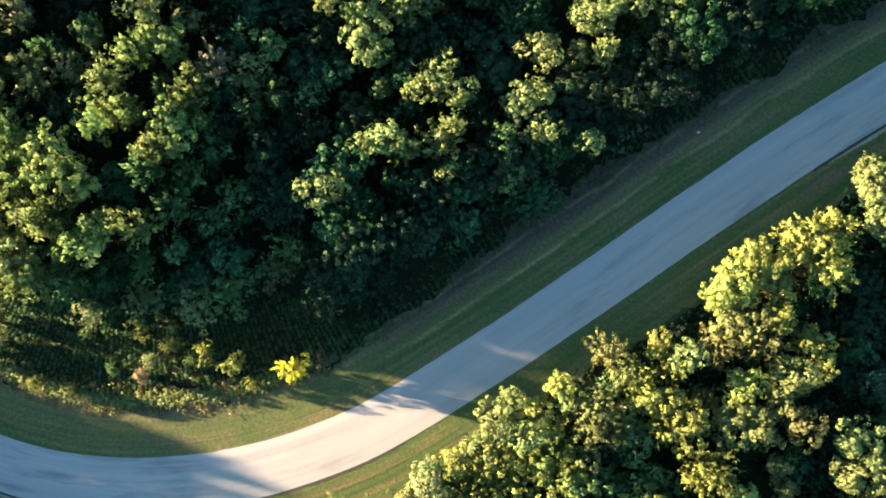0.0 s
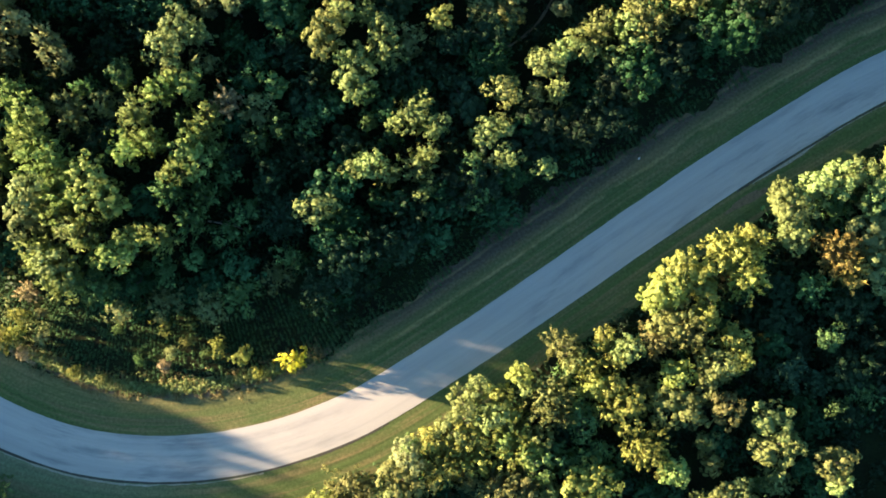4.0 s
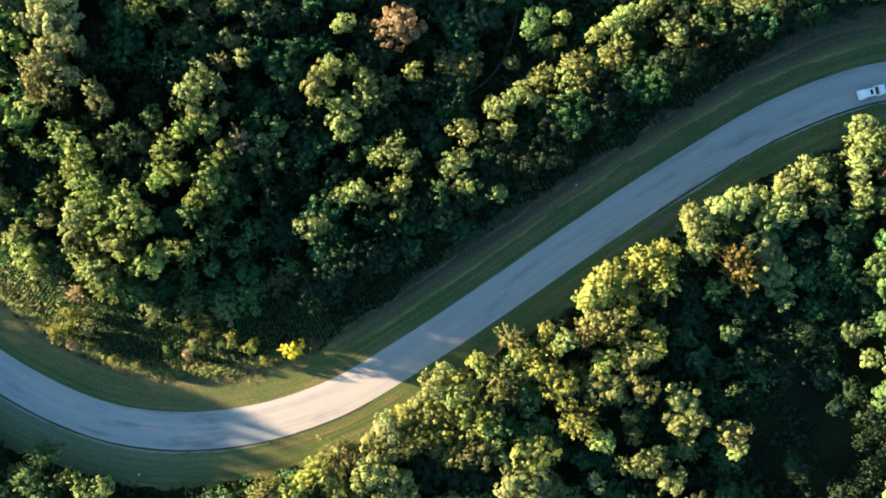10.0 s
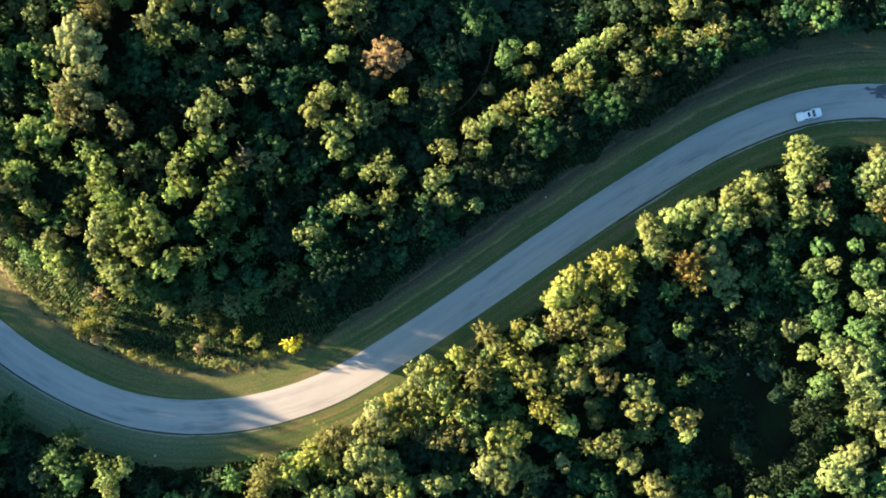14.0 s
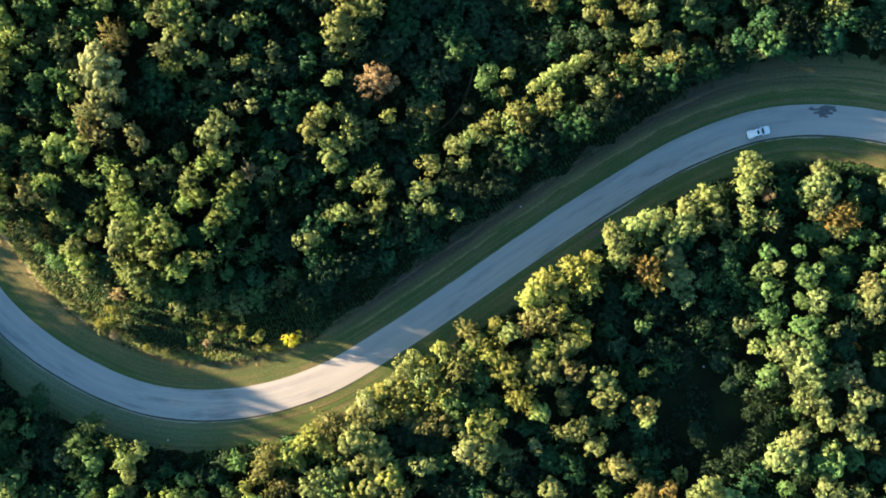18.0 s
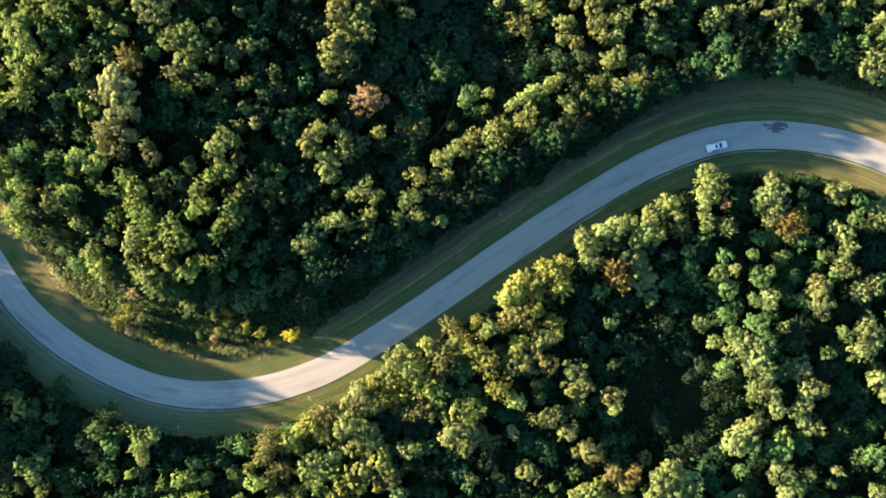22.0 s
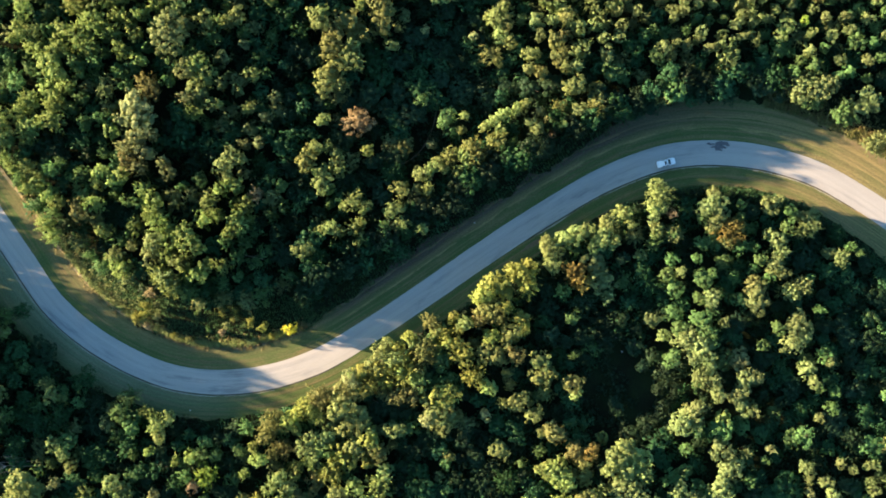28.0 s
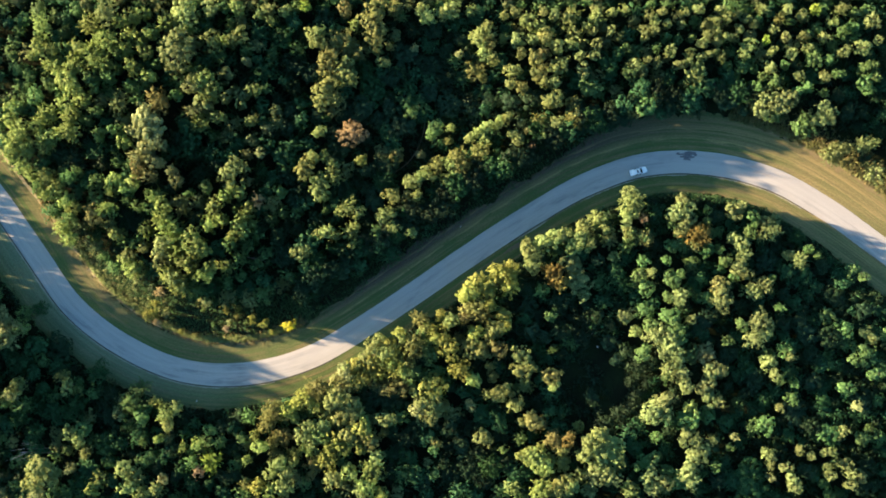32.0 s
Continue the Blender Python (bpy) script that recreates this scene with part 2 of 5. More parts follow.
# ---- plan of the road ----


def smooth_line(points, step):
    """A Catmull-Rom line through the points (but the first and last), resampled at even steps; returns places and unit tangents."""
    p = np.array(points, float)
    fine = []
    for i in range(1, len(p) - 2):
        a, b, c, d = p[i - 1:i + 3]
        for u in np.arange(24) / 24:
            fine.append(0.5 * (2 * b + (c - a) * u + (2 * a - 5 * b + 4 * c - d) * u * u + (3 * b - a - 3 * c + d) * u ** 3))
    fine = np.array(fine)
    run = np.r_[0, np.cumsum(np.linalg.norm(np.diff(fine, axis=0), axis=1))]
    at = np.arange(0, run[-1], step)
    line = np.stack([np.interp(at, run, fine[:, k]) for k in (0, 1)], 1)
    tangent = np.gradient(line, axis=0)
    return line, tangent / np.linalg.norm(tangent, axis=1)[:, None], at


LINE, TANGENT, ALONG = smooth_line([
    (-215, 235), (-175, 185), (-138, 132), (-110, 80), (-88.9, 47.3), (-78.1, 33.3), (-68.1, 18.9), (-57.8, 4.7), (-43.8, -5.9), (-27.6, -12.5),
    (-10.0, -13.1), (6.9, -8.5), (22.1, 0.3), (36.7, 10.1), (51.2, 20.1), (65.9, 29.7), (81.2, 38.4), (97.8, 44.1),
    (115.3, 44.4), (132.4, 40.2), (147.8, 31.7), (162.1, 21.5), (177, 11), (200, -3), (240, -20), (300, -30), (380, -20)], 0.75)
NORMAL = np.stack([-TANGENT[:, 1], TANGENT[:, 0]], 1)      # to the left of the way east: the north side
START = ALONG[np.argmin(np.hypot(LINE[:, 0] + 78.1, LINE[:, 1] - 33.3))]
ALONG = ALONG - START                                        # 0 where the road comes in from the west
HALF = 3.1
NORTH_W = lambda s: np.interp(s, [-60, 0, 30, 55, 75, 105, 118, 135, 180, 205, 225, 250, 282, 330], [6, 5.6, 7.0, 6.4, 5.6, 5.6, 8.5, 9.5, 8.5, 9.5, 10, 9.0, 9, 8])
SOUTH_W = lambda s: np.interp(s, [-60, 0, 30, 55, 85, 105, 118, 160, 190, 215, 245, 282, 330], [9, 8.5, 8, 7, 6.0, 5.0, 4.6, 5.0, 5.0, 5.5, 5.5, 6.5, 8])


def road_frame(x, y):
    """For places x, y: metres along the road, and metres from its centre line, north positive."""
    x, y = np.atleast_1d(np.asarray(x, float)), np.atleast_1d(np.asarray(y, float))
    s, off = np.empty(len(x)), np.empty(len(x))
    for i in range(0, len(x), 2000):
        dx, dy = x[i:i + 2000, None] - LINE[None, :, 0], y[i:i + 2000, None] - LINE[None, :, 1]
        j = np.argmin(dx * dx + dy * dy, axis=1)
        k = np.arange(len(j))
        s[i:i + 2000] = ALONG[j]
        side = dx[k, j] * NORMAL[j, 0] + dy[k, j] * NORMAL[j, 1]
        off[i:i + 2000] = np.sign(side) * np.hypot(dx[k, j], dy[k, j])
    return s, off


def on_road(s, off):
    i = np.clip(np.searchsorted(ALONG, s), 0, len(ALONG) - 1)
    return LINE[i, 0] + NORMAL[i, 0] * off, LINE[i, 1] + NORMAL[i, 1] * off


def ground_z(x, y):
    """The lie of the land: level along the road, gently uneven under the trees."""
    x, y = np.asarray(x, float), np.asarray(y, float)
    s, off = road_frame(x.ravel(), y.ravel())
    away = np.clip((np.abs(off).reshape(x.shape) - 15) / 12, 0, 1)
    return away * (0.35 * np.sin(x * 0.11 + 1) * np.cos(y * 0.13) + 0.22 * np.sin(x * 0.31 - y * 0.27)) - 0.03


# ---- mesh helpers ----


def mesh_from(name, verts, faces, material=None, uv=None, normals=None):
    me = bpy.data.meshes.new(name)
    verts, faces = np.asarray(verts, np.float32), np.asarray(faces, np.int32)
    n, k = faces.shape
    me.vertices.add(len(verts))
    me.vertices.foreach_set("co", verts.ravel())
    me.loops.add(n * k)
    me.loops.foreach_set("vertex_index", faces.ravel())
    me.polygons.add(n)
    me.polygons.foreach_set("loop_start", np.arange(n, dtype=np.int32) * k)
    if uv is not None:
        layer = me.uv_layers.new(name="plan")
        layer.data.foreach_set("uv", np.asarray(uv, np.float32)[faces.ravel()].ravel())
    me.update(calc_edges=True)
    me.validate()
    if normals is not None:                  # one shading normal a face, so that leaf clumps look soft and round
        me.normals_split_custom_set(np.repeat(np.asarray(normals, np.float32), k, axis=0))
    if material is not None:
        me.materials.append(material)
    return me


def part(name, bm, material, parent, label=""):
    """Links a bmesh as one mesh object under a thing or a part."""
    me = bpy.data.meshes.new(name)
    bm.normal_update()
    bm.to_mesh(me)
    bm.free()
    me.materials.append(material)
    ob = new(name, me)
    ob.parent = parent
    return tagged(ob, label)


def strip(name, s0, s1, inner, outer, z, material, rough_out=0.0, rough_in=0.0, lanes=2, drop=0.0, seed=1, step=0.75, crown=0.0):
    """A band along the road between two offsets (numbers, or functions of the way along), with uneven edges."""
    keep = (ALONG >= s0) & (ALONG <= s1)
    s, line, nor = ALONG[keep], LINE[keep], NORMAL[keep]
    rng = np.random.default_rng(seed)
    wob = lambda: np.convolve(rng.normal(0, 1, len(s) + 6), np.ones(7) / 7, "valid") * 1.6 + rng.normal(0, 0.35, len(s))
    a = (inner(s) if callable(inner) else np.full(len(s), inner)) + rough_in * wob()
    b = (outer(s) if callable(outer) else np.full(len(s), outer)) + rough_out * wob()
    verts, uv = [], []
    for k in range(lanes + 1):
        f = k / lanes
        o = a + (b - a) * f
        height = z - drop * f + crown * (1 - (2 * f - 1) ** 2)
        verts.append(np.column_stack([line + nor * o[:, None], np.full(len(s), height)]))
        uv.append(np.column_stack([s, o]))
    n = len(s)
    faces = []
    for k in range(lanes):
        i = np.arange(n - 1) + k * n
        q = np.stack([i, i + 1, i + n + 1, i + n], 1)
        faces.append(q if (a.mean() < b.mean()) else q[:, ::-1])
    faces = np.vstack(faces)
    me = mesh_from(name, np.vstack(verts), faces, material, np.vstack(uv))
    return me


# ---- ground, verges, road ----
gx = np.unique(np.r_[np.linspace(-2600, -260, 14), np.arange(-240, 320, 3.0), np.linspace(340, 2700, 14)])
gy = np.unique(np.r_[np.linspace(-2600, -240, 14), np.arange(-220, 260, 3.0), np.linspace(280, 2600, 14)])
GX, GY = np.meshgrid(gx, gy)
idx = np.arange(GX.size).reshape(GX.shape)
quads = np.stack([idx[:-1, :-1], idx[:-1, 1:], idx[1:, 1:], idx[1:, :-1]], -1).reshape(-1, 4)
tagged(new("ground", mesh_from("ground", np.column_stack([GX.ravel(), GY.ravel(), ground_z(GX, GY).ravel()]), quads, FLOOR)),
       "woodland floor of leaf litter and earth, coloured near black for tree shade", "ground", kind="structure")
S0, S1 = ALONG[4], ALONG[-4]
tagged(new("verge_north", strip("verge_north", S0, S1, HALF - 0.3, lambda s: HALF + NORTH_W(s) - np.interp(s, [105, 120, 192, 212], [0, 2.2, 2.2, 0]), 0.03, VERGE, 0.7, 0, 5, 0.02, 3)),
       "mown grass verge, green and dry brown in bands, beside the road", "grass verge", kind="structure")
tagged(new("verge_south", strip("verge_south", S0, S1, -HALF + 0.3, lambda s: -HALF - SOUTH_W(s), 0.03, VERGE, 0.5, 0, 5, 0.02, 4)),
       "mown grass verge with worn bands beside the road", "grass verge", kind="structure")
tagged(new("road", strip("road", S0, S1, -HALF, HALF, 0.055, ASPHALT, 0.035, 0.03, 8, 0.0, 5, 0.75, 0.06)),
       "winding two-lane road of old pale grey asphalt", "road", kind="structure")
tagged(new("gutter", strip("gutter", -75, 112, -HALF - 0.02, -HALF - 0.30, 0.052, GUTTER, 0.06, 0.04, 1, 0, 6)),
       "narrow dark silted gutter along the outer road edge", "gutter", kind="structure")
tagged(new("gutter", strip("gutter", 168, 262, -HALF - 0.02, -HALF - 0.28, 0.052, GUTTER, 0.06, 0.04, 1, 0, 7)),
       "narrow dark silted gutter along the road bend", "gutter", kind="structure")
tagged(new("shoulder", strip("shoulder", -75, 95, -HALF - 0.36, -HALF - 0.55, 0.046, SHOULDER, 0.13, 0.05, 1, 0, 8)),
       "thin pale line of gravel outside the gutter", "road shoulder", kind="structure")
tagged(new("shoulder", strip("shoulder", 170, 258, -HALF - 0.36, -HALF - 0.52, 0.046, SHOULDER, 0.12, 0.05, 1, 0, 9)),
       "thin pale line of gravel outside the gutter of the bend", "road shoulder", kind="structure")


def blot(name, x, y, rx, ry, turn, z, material, seed, ragged=0.35, n=40):
    """A flat patch with a ragged outline."""
    rng = np.random.default_rng(seed)
    ph = rng.uniform(0, 6.28, 6)
    a = np.arange(n) / n * 2 * math.pi
    r = 1 + ragged * sum(np.sin(a * (k + 2) + ph[k]) / (k + 1.6) for k in range(6)) + rng.normal(0, ragged * 0.18, n)
    px, py = np.cos(a) * r * rx, np.sin(a) * r * ry
    c, s = math.cos(turn), math.sin(turn)
    v = np.column_stack([x + c * px - s * py, y + s * px + c * py, np.full(n, z)])
    v = np.vstack([v, [x, y, z]])
    f = np.stack([np.arange(n), (np.arange(n) + 1) % n, np.full(n, n)], 1)
    return new(name, mesh_from(name, v, f, material))


# four overlapping ragged dark patches by the road's north edge
for k, (px, py, rx, ry) in enumerate(((109.4, 46.7, 2.0, 0.75), (107.2, 47.0, 0.9, 0.32), (111.2, 47.0, 0.9, 0.4), (109.0, 45.7, 0.7, 0.55))):
    tagged(blot("dark_patch", px, py, rx, ry, -0.05, 0.124 + 0.004 * k, DARK_BLOT, 21 + k, 0.5, 60), "ragged dark patch on the road by its north edge", "road stain", kind="structure")
tagged(blot("worn_patch", 62.0, 21.4, 3.9, 0.45, 0.55, 0.04, EARTH, 23), "long bare strip of pale earth in the grass verge", "bare earth", kind="structure")

# the dirt rim between mown grass and weeds
tagged(new("dirt_rim", strip("dirt_rim", -75, 60, lambda s: HALF + NORTH_W(s) - 0.45, lambda s: HALF + NORTH_W(s) + 0.25, 0.036, LIT_PALE_STRAW, 0.14, 0.14, 1, 0, 11)),
       "thin line of dry straw where the mown grass meets the weeds", "dry grass", kind="structure")
tagged(new("dirt_rim", strip("dirt_rim", 60.8, 110, lambda s: HALF + NORTH_W(s) - 0.5, lambda s: HALF + NORTH_W(s) + 0.3, 0.036, EARTH, 0.3, 0.25, 1, 0, 13)),
       "line of bare earth where the mown grass meets the weeds", "bare earth", kind="structure")
tagged(new("dirt_rim", strip("dirt_rim", 237, 300, lambda s: HALF + NORTH_W(s) - np.interp(s, [237, 250], [0.1, 1.2]), lambda s: HALF + NORTH_W(s) + np.interp(s, [237, 250], [0.2, 1.2]), 0.036, STRAW, 0.9, 0.8, 1, 0, 12)),
       "broad line of dry brown earth below the scrub", "bare earth", kind="structure")

# ---- trees ----


def unit(v):
    return v / np.maximum(np.linalg.norm(v, axis=1), 1e-6)[:, None]


def spikes(rng, centres, outward, size):
    """Narrow leafy shoots that point outward from their clump."""
    n = len(centres)
    side = unit(outward + rng.normal(0, 0.35, (n, 3)))
    up = unit(np.cross(side, rng.normal(0, 1, (n, 3))))
    a = size * rng.uniform(1.3, 2.4, n)[:, None]
    b = size * rng.uniform(0.5, 0.8, n)[:, None]
    flip = np.where((np.cross(side, up) * outward).sum(1) < 0, -1.0, 1.0)[:, None]
    up = up * flip
    v = np.stack([centres - side * a * 0.4 - up * b, centres + side * a, centres - side * a * 0.4 + up * b], 1)
    return v.reshape(-1, 3), np.arange(n * 3).reshape(n, 3)


def leaves(rng, centres, normals, size, tilt):
    """One small leaf spray for each centre: triangles that face their normals, more or less."""
    n = len(centres)
    nor = unit(normals + rng.normal(0, tilt, (n, 3)))
    side = unit(np.cross(nor, rng.normal(0, 1, (n, 3))))
    up = np.cross(nor, side)
    a = size * rng.uniform(0.7, 1.35, n)[:, None]
    b = a * rng.uniform(0.55, 0.95, n)[:, None]
    bend = nor * a * 0.22
    v = np.stack([centres - side * a - bend, centres + side * a - bend, centres + up * b * 1.5 + bend], 1)
    return v.reshape(-1, 3), np.arange(n * 3).reshape(n, 3)


def crown_arrays(seed, radius, height, top, lobe, count, size, style):
    """A crown of many leafy clumps set over an uneven dome whose top is at `top`."""
    rng = np.random.default_rng(seed)
    lobes = max(5, int(1.7 * math.pi * radius * (radius + height) / 2 / (math.pi * lobe * lobe)))
    i = np.arange(lobes) + 0.5
    z = 1 - 1.32 * i / lobes
    a = i * 2.39996 + rng.uniform(0, 6.28)
    d = unit(np.column_stack([np.sqrt(np.maximum(1 - z * z, 0)) * np.cos(a), np.sqrt(np.maximum(1 - z * z, 0)) * np.sin(a), z]) + rng.normal(0, 0.13, (lobes, 3)))
    ph = rng.uniform(0, 6.28, 5)
    theta = np.arctan2(d[:, 1], d[:, 0])
    out = 0.92 + 0.17 * np.sin(2 * theta + ph[0]) + 0.13 * np.sin(3 * theta + ph[1]) * np.cos(3 * d[:, 2] + ph[2]) + rng.normal(0, 0.11 if style == "lumpy" else 0.17, lobes)
    boughs = unit(rng.normal(0, 1, (9 + int(2.2 * radius), 3)) + np.array([0, 0, 0.35]))
    near = np.max(d @ boughs.T, axis=1)                       # 1 on a bough, less in the dips between
    out = out * np.interp(near, [0.70, 0.86, 0.97], [0.50, 0.86, 1.16])
    keep = rng.uniform(0, 1, lobes) > 0.16
    d, out = d[keep], out[keep]
    axes = np.array([radius - lobe * 0.6, radius - lobe * 0.6, height / 2 - lobe * 0.5])
    c = d * out[:, None] * axes + np.array([0, 0, top - height / 2])
    r = lobe * rng.uniform(0.55, 1.4, len(c))
    share = np.maximum(3, count * r * r / np.sum(r * r)).astype(int)
    which = np.repeat(np.arange(len(c)), share)
    w = rng.normal(0, 1, (len(which), 3))
    w = unit(w + 0.75 * d[which] + np.array([0, 0, 0.4]))
    reach = rng.uniform(0.72, 1.16, len(which)) if style == "lumpy" else rng.uniform(0.6, 1.3, len(which))
    pos = c[which] + w * (r[which] * reach)[:, None] * np.array([1, 1, 0.95])
    if style == "feathery":                   # leafy shoots that narrow outward, so that the crown looks like a ragged star
        shoot = unit(d + np.array([0, 0, 0.45]) + rng.normal(0, 0.22, d.shape))[which]
        u = rng.uniform(0, 1, len(which))
        flat = w - shoot * np.sum(w * shoot, axis=1)[:, None]
        pos = c[which] + (shoot * (2.9 * u - 0.9)[:, None] + flat * (1.0 - 0.8 * u)[:, None]) * r[which][:, None]
        w = unit(flat + shoot * (0.35 + 0.5 * u)[:, None])
    soft = unit(w * 1.0 + d[which] * 0.38 + rng.normal(0, 0.13, w.shape))
    if style == "lumpy":
        v, f = leaves(rng, pos, w, size, 0.18)
    else:
        half = rng.uniform(0, 1, len(pos)) < 0.55
        v, f = leaves(rng, pos[~half], w[~half], size, 0.3)
        v1, f1 = spikes(rng, pos[half], w[half], size)
        v, f = np.vstack([v, v1]), np.vstack([f, f1 + len(v)])
        soft = np.vstack([soft[~half], soft[half]])
    core = rng.normal(0, 0.26, (count // 7, 3)) * axes + np.array([0, 0, top - height * 0.62])
    v2, f2 = leaves(rng, core, rng.normal(0, 0.4, (len(core), 3)) + np.array([0, 0, 1.0]), size * 1.5, 0.5)
    soft2 = unit(core - np.array([0, 0, top - height * 0.8]))
    return np.vstack([v, v2]), np.vstack([f, f2 + len(v)]), np.vstack([soft, soft2])


def trunk_mesh(seed, top, radius, thick):
    """A tapered, slightly bent trunk with limbs that reach into the crown."""
    rng = np.random.default_rng(seed)
    verts, faces = [], []

    def limb(points, radii, sides=6):
        base = len(verts)
        for k, (p, r) in enumerate(zip(points, radii)):
            for j in range(sides):
                a = j / sides * 2 * math.pi
                verts.append((p[0] + r * math.cos(a), p[1] + r * math.sin(a), p[2]))
            if k:
                for j in range(sides):
                    q = base + (k - 1) * sides
                    faces.append((q + j, q + (j + 1) % sides, q + sides + (j + 1) % sides, q + sides + j))

    bend = rng.normal(0, 0.12, (5, 2)) * radius * 0.3
    zs = np.array([-0.25, 0.15 * top, 0.4 * top, 0.62 * top, 0.88 * top])
    stem = [(bend[k, 0] * k / 4, bend[k, 1] * k / 4, zs[k]) for k in range(5)]
    limb(stem, [thick * 1.35, thick, thick * 0.8, thick * 0.55, thick * 0.15])
    for k in range(6):
        a = k * 1.05 + rng.uniform(-0.3, 0.3)
        h = rng.uniform(0.34, 0.62) * top
        e = radius * rng.uniform(0.5, 0.8)
        mid = (math.cos(a) * e * 0.5, math.sin(a) * e * 0.5, h + 0.12 * top)
        limb([(stem[2][0], stem[2][1], h), mid, (math.cos(a) * e, math.sin(a) * e, h + rng.uniform(0.16, 0.3) * top)],
             [thick * 0.42, thick * 0.3, thick * 0.1], 5)
    return mesh_from("trunk", verts, faces, BARK)


# sizes: crown diameter, tree height, crown depth, clump radius, sprays, spray size
SIZES = {
    "small": (3.0, 4.6, 3.4, 0.34, 1000, 0.13),
    "middle": (5.4, 7.6, 5.2, 0.42, 2350, 0.162),
    "large": (8.4, 10.0, 6.8, 0.48, 4900, 0.18),
    "huge": (11.5, 12.0, 8.6, 0.60, 9600, 0.185),
    "bushy": (2.6, 2.3, 2.2, 0.28, 900, 0.10),
}
MODELS = {}
for key, (dia, tall, deep, lobe, count, size) in SIZES.items():
    for style in ("lumpy", "feathery"):
        for k in range(5):
            seed = 1000 + 100 * list(SIZES).index(key) + 10 * k + (5 if style == "feathery" else 0)
            v, f, nor = crown_arrays(seed, dia / 2, deep, tall, lobe * (1 if style == "lumpy" else 0.85), count, size, style)
            MODELS[key, style, k] = (mesh_from("crown", v, f, BARK, None, nor), trunk_mesh(seed, tall, dia / 2, 0.035 * dia + 0.02))

WORDS = {"lime": "bright lime-green", "sunny": "bright yellow", "spring": "yellowish spring-green", "fresh": "fresh light-green", "moss": "mossy green", "yellow": "sunlit yellow-green", "olive": "olive-green", "green": "mid-green", "deep": "shade-deepened green",
         "shadowed": "heavily shade-darkened green", "dark": "shade-darkened green", "pale": "pale grey-green", "brown": "brownish green", "rust": "rusty orange-brown", "amber": "amber-yellow",
         "pinkish": "pinkish brown"}
placed = []
tree_rng = np.random.default_rng(77)


def tree(name, tone, x, y, d, lift=0.0, style=None):
    """One tree or shrub: an empty at its foot with trunk and crown; d is the crown's width in metres."""
    if name == "shrub":
        key = "bushy"
    else:
        key = "small" if d < 4.1 else "middle" if d < 7.0 else "large" if d < 8.6 else "huge"
    dia, tall = SIZES[key][:2]
    style = style or ("feathery" if tree_rng.uniform() < (0.72 if x < 5 else 0.2) else "lumpy")
    crown, trunk = MODELS[key, style, int(tree_rng.integers(5))]
    if name == "shrub":
        h = 1.15 * d
    # tones darkened for shade go on lower trees
    elif tone in ("dark", "deep", "shadowed"):
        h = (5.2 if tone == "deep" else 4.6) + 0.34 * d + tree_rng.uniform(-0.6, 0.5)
    else:
        h = 7.3 + 0.55 * d + tree_rng.uniform(-0.7, 0.9)
    h += lift + 4.0 * float(np.clip((-62 - x) / 12, 0, 1)) * (name != "shrub") * (y < 5)
    h += 1.2 * (name != "shrub") * (tone not in ("dark", "deep", "shadowed")) * (-60 < x < -10) * (y > 8)
    h += (name != "shrub") * (y > 12) * float(np.interp(x, [-80, -8, 8, 32], [0, 2.6, 2.6, 0]))
    h += 1.4 * (tone == "pale") * (name != "shrub")
    h -= 1.0 * (name != "shrub") * (-60 < x < -38) * (10 < y < 28)
    h += 1.7 * (name != "shrub") * (56 < x < 100) * (48 < y < 80)
    h += 1.4 * (name != "shrub") * (18 < x < 64) * (22 < y < 62)
    h -= 1.1 * (math.hypot((x - 33) / 20, (y - 58) / 14) < 1)
    h -= 2.0 * (tone in ("dark", "deep")) * (math.hypot((x - 53) / 13, (y - 60) / 6.5) < 1)
    h += 2.0 * (name != "shrub") * (-27 < x < 14) * (4 < y < 26)
    k, kz = d / dia * (1.02 if name == "shrub" else 1.17 if x < 5 or d < 3.1 else 1.32), h / tall
    root = new(name)
    root.empty_display_size = 0.3
    root.matrix_basis = Matrix.LocRotScale((x, y, float(ground_z(np.array([x]), np.array([y]))[0])), Euler((0, 0, tree_rng.uniform(0, 6.28))), (k, k, kz))
    size_word = {"bushy": "low", "small": "slender", "middle": "rounded", "large": "broad", "huge": "very broad"}[key]
    kind_word = "shrub" if name == "shrub" else "tree"
    where = "in the meadow weeds" if name == "shrub" else "among the woods beside the road"
    tagged(root, f"{size_word} {WORDS[tone]} leafy {kind_word} {where}", kind_word, "shrubs" if name == "shrub" else "woodland trees")
    for label, me in (("trunk", trunk), ("crown", crown)):
        ob = new(label, me)
        ob.parent = root
        if label == "crown":
            ob.material_slots[0].link = "OBJECT"
            ob.material_slots[0].material = LEAF[tone]
    placed.append((x, y, d))
    return root


def grove(name, tone, *places, lift=0.0, style=None):
    for x, y, d in places:
        s_g, o_g = (float(q[0]) for q in road_frame([x], [y]))
        if name != "shrub" and 22 < s_g < 64 and 0 < o_g < HALF + float(NORTH_W(s_g)) + 4.6:
            continue                            # the weedy strip along the bend stays open
        tree(name, tone, x, y, d, lift, style)


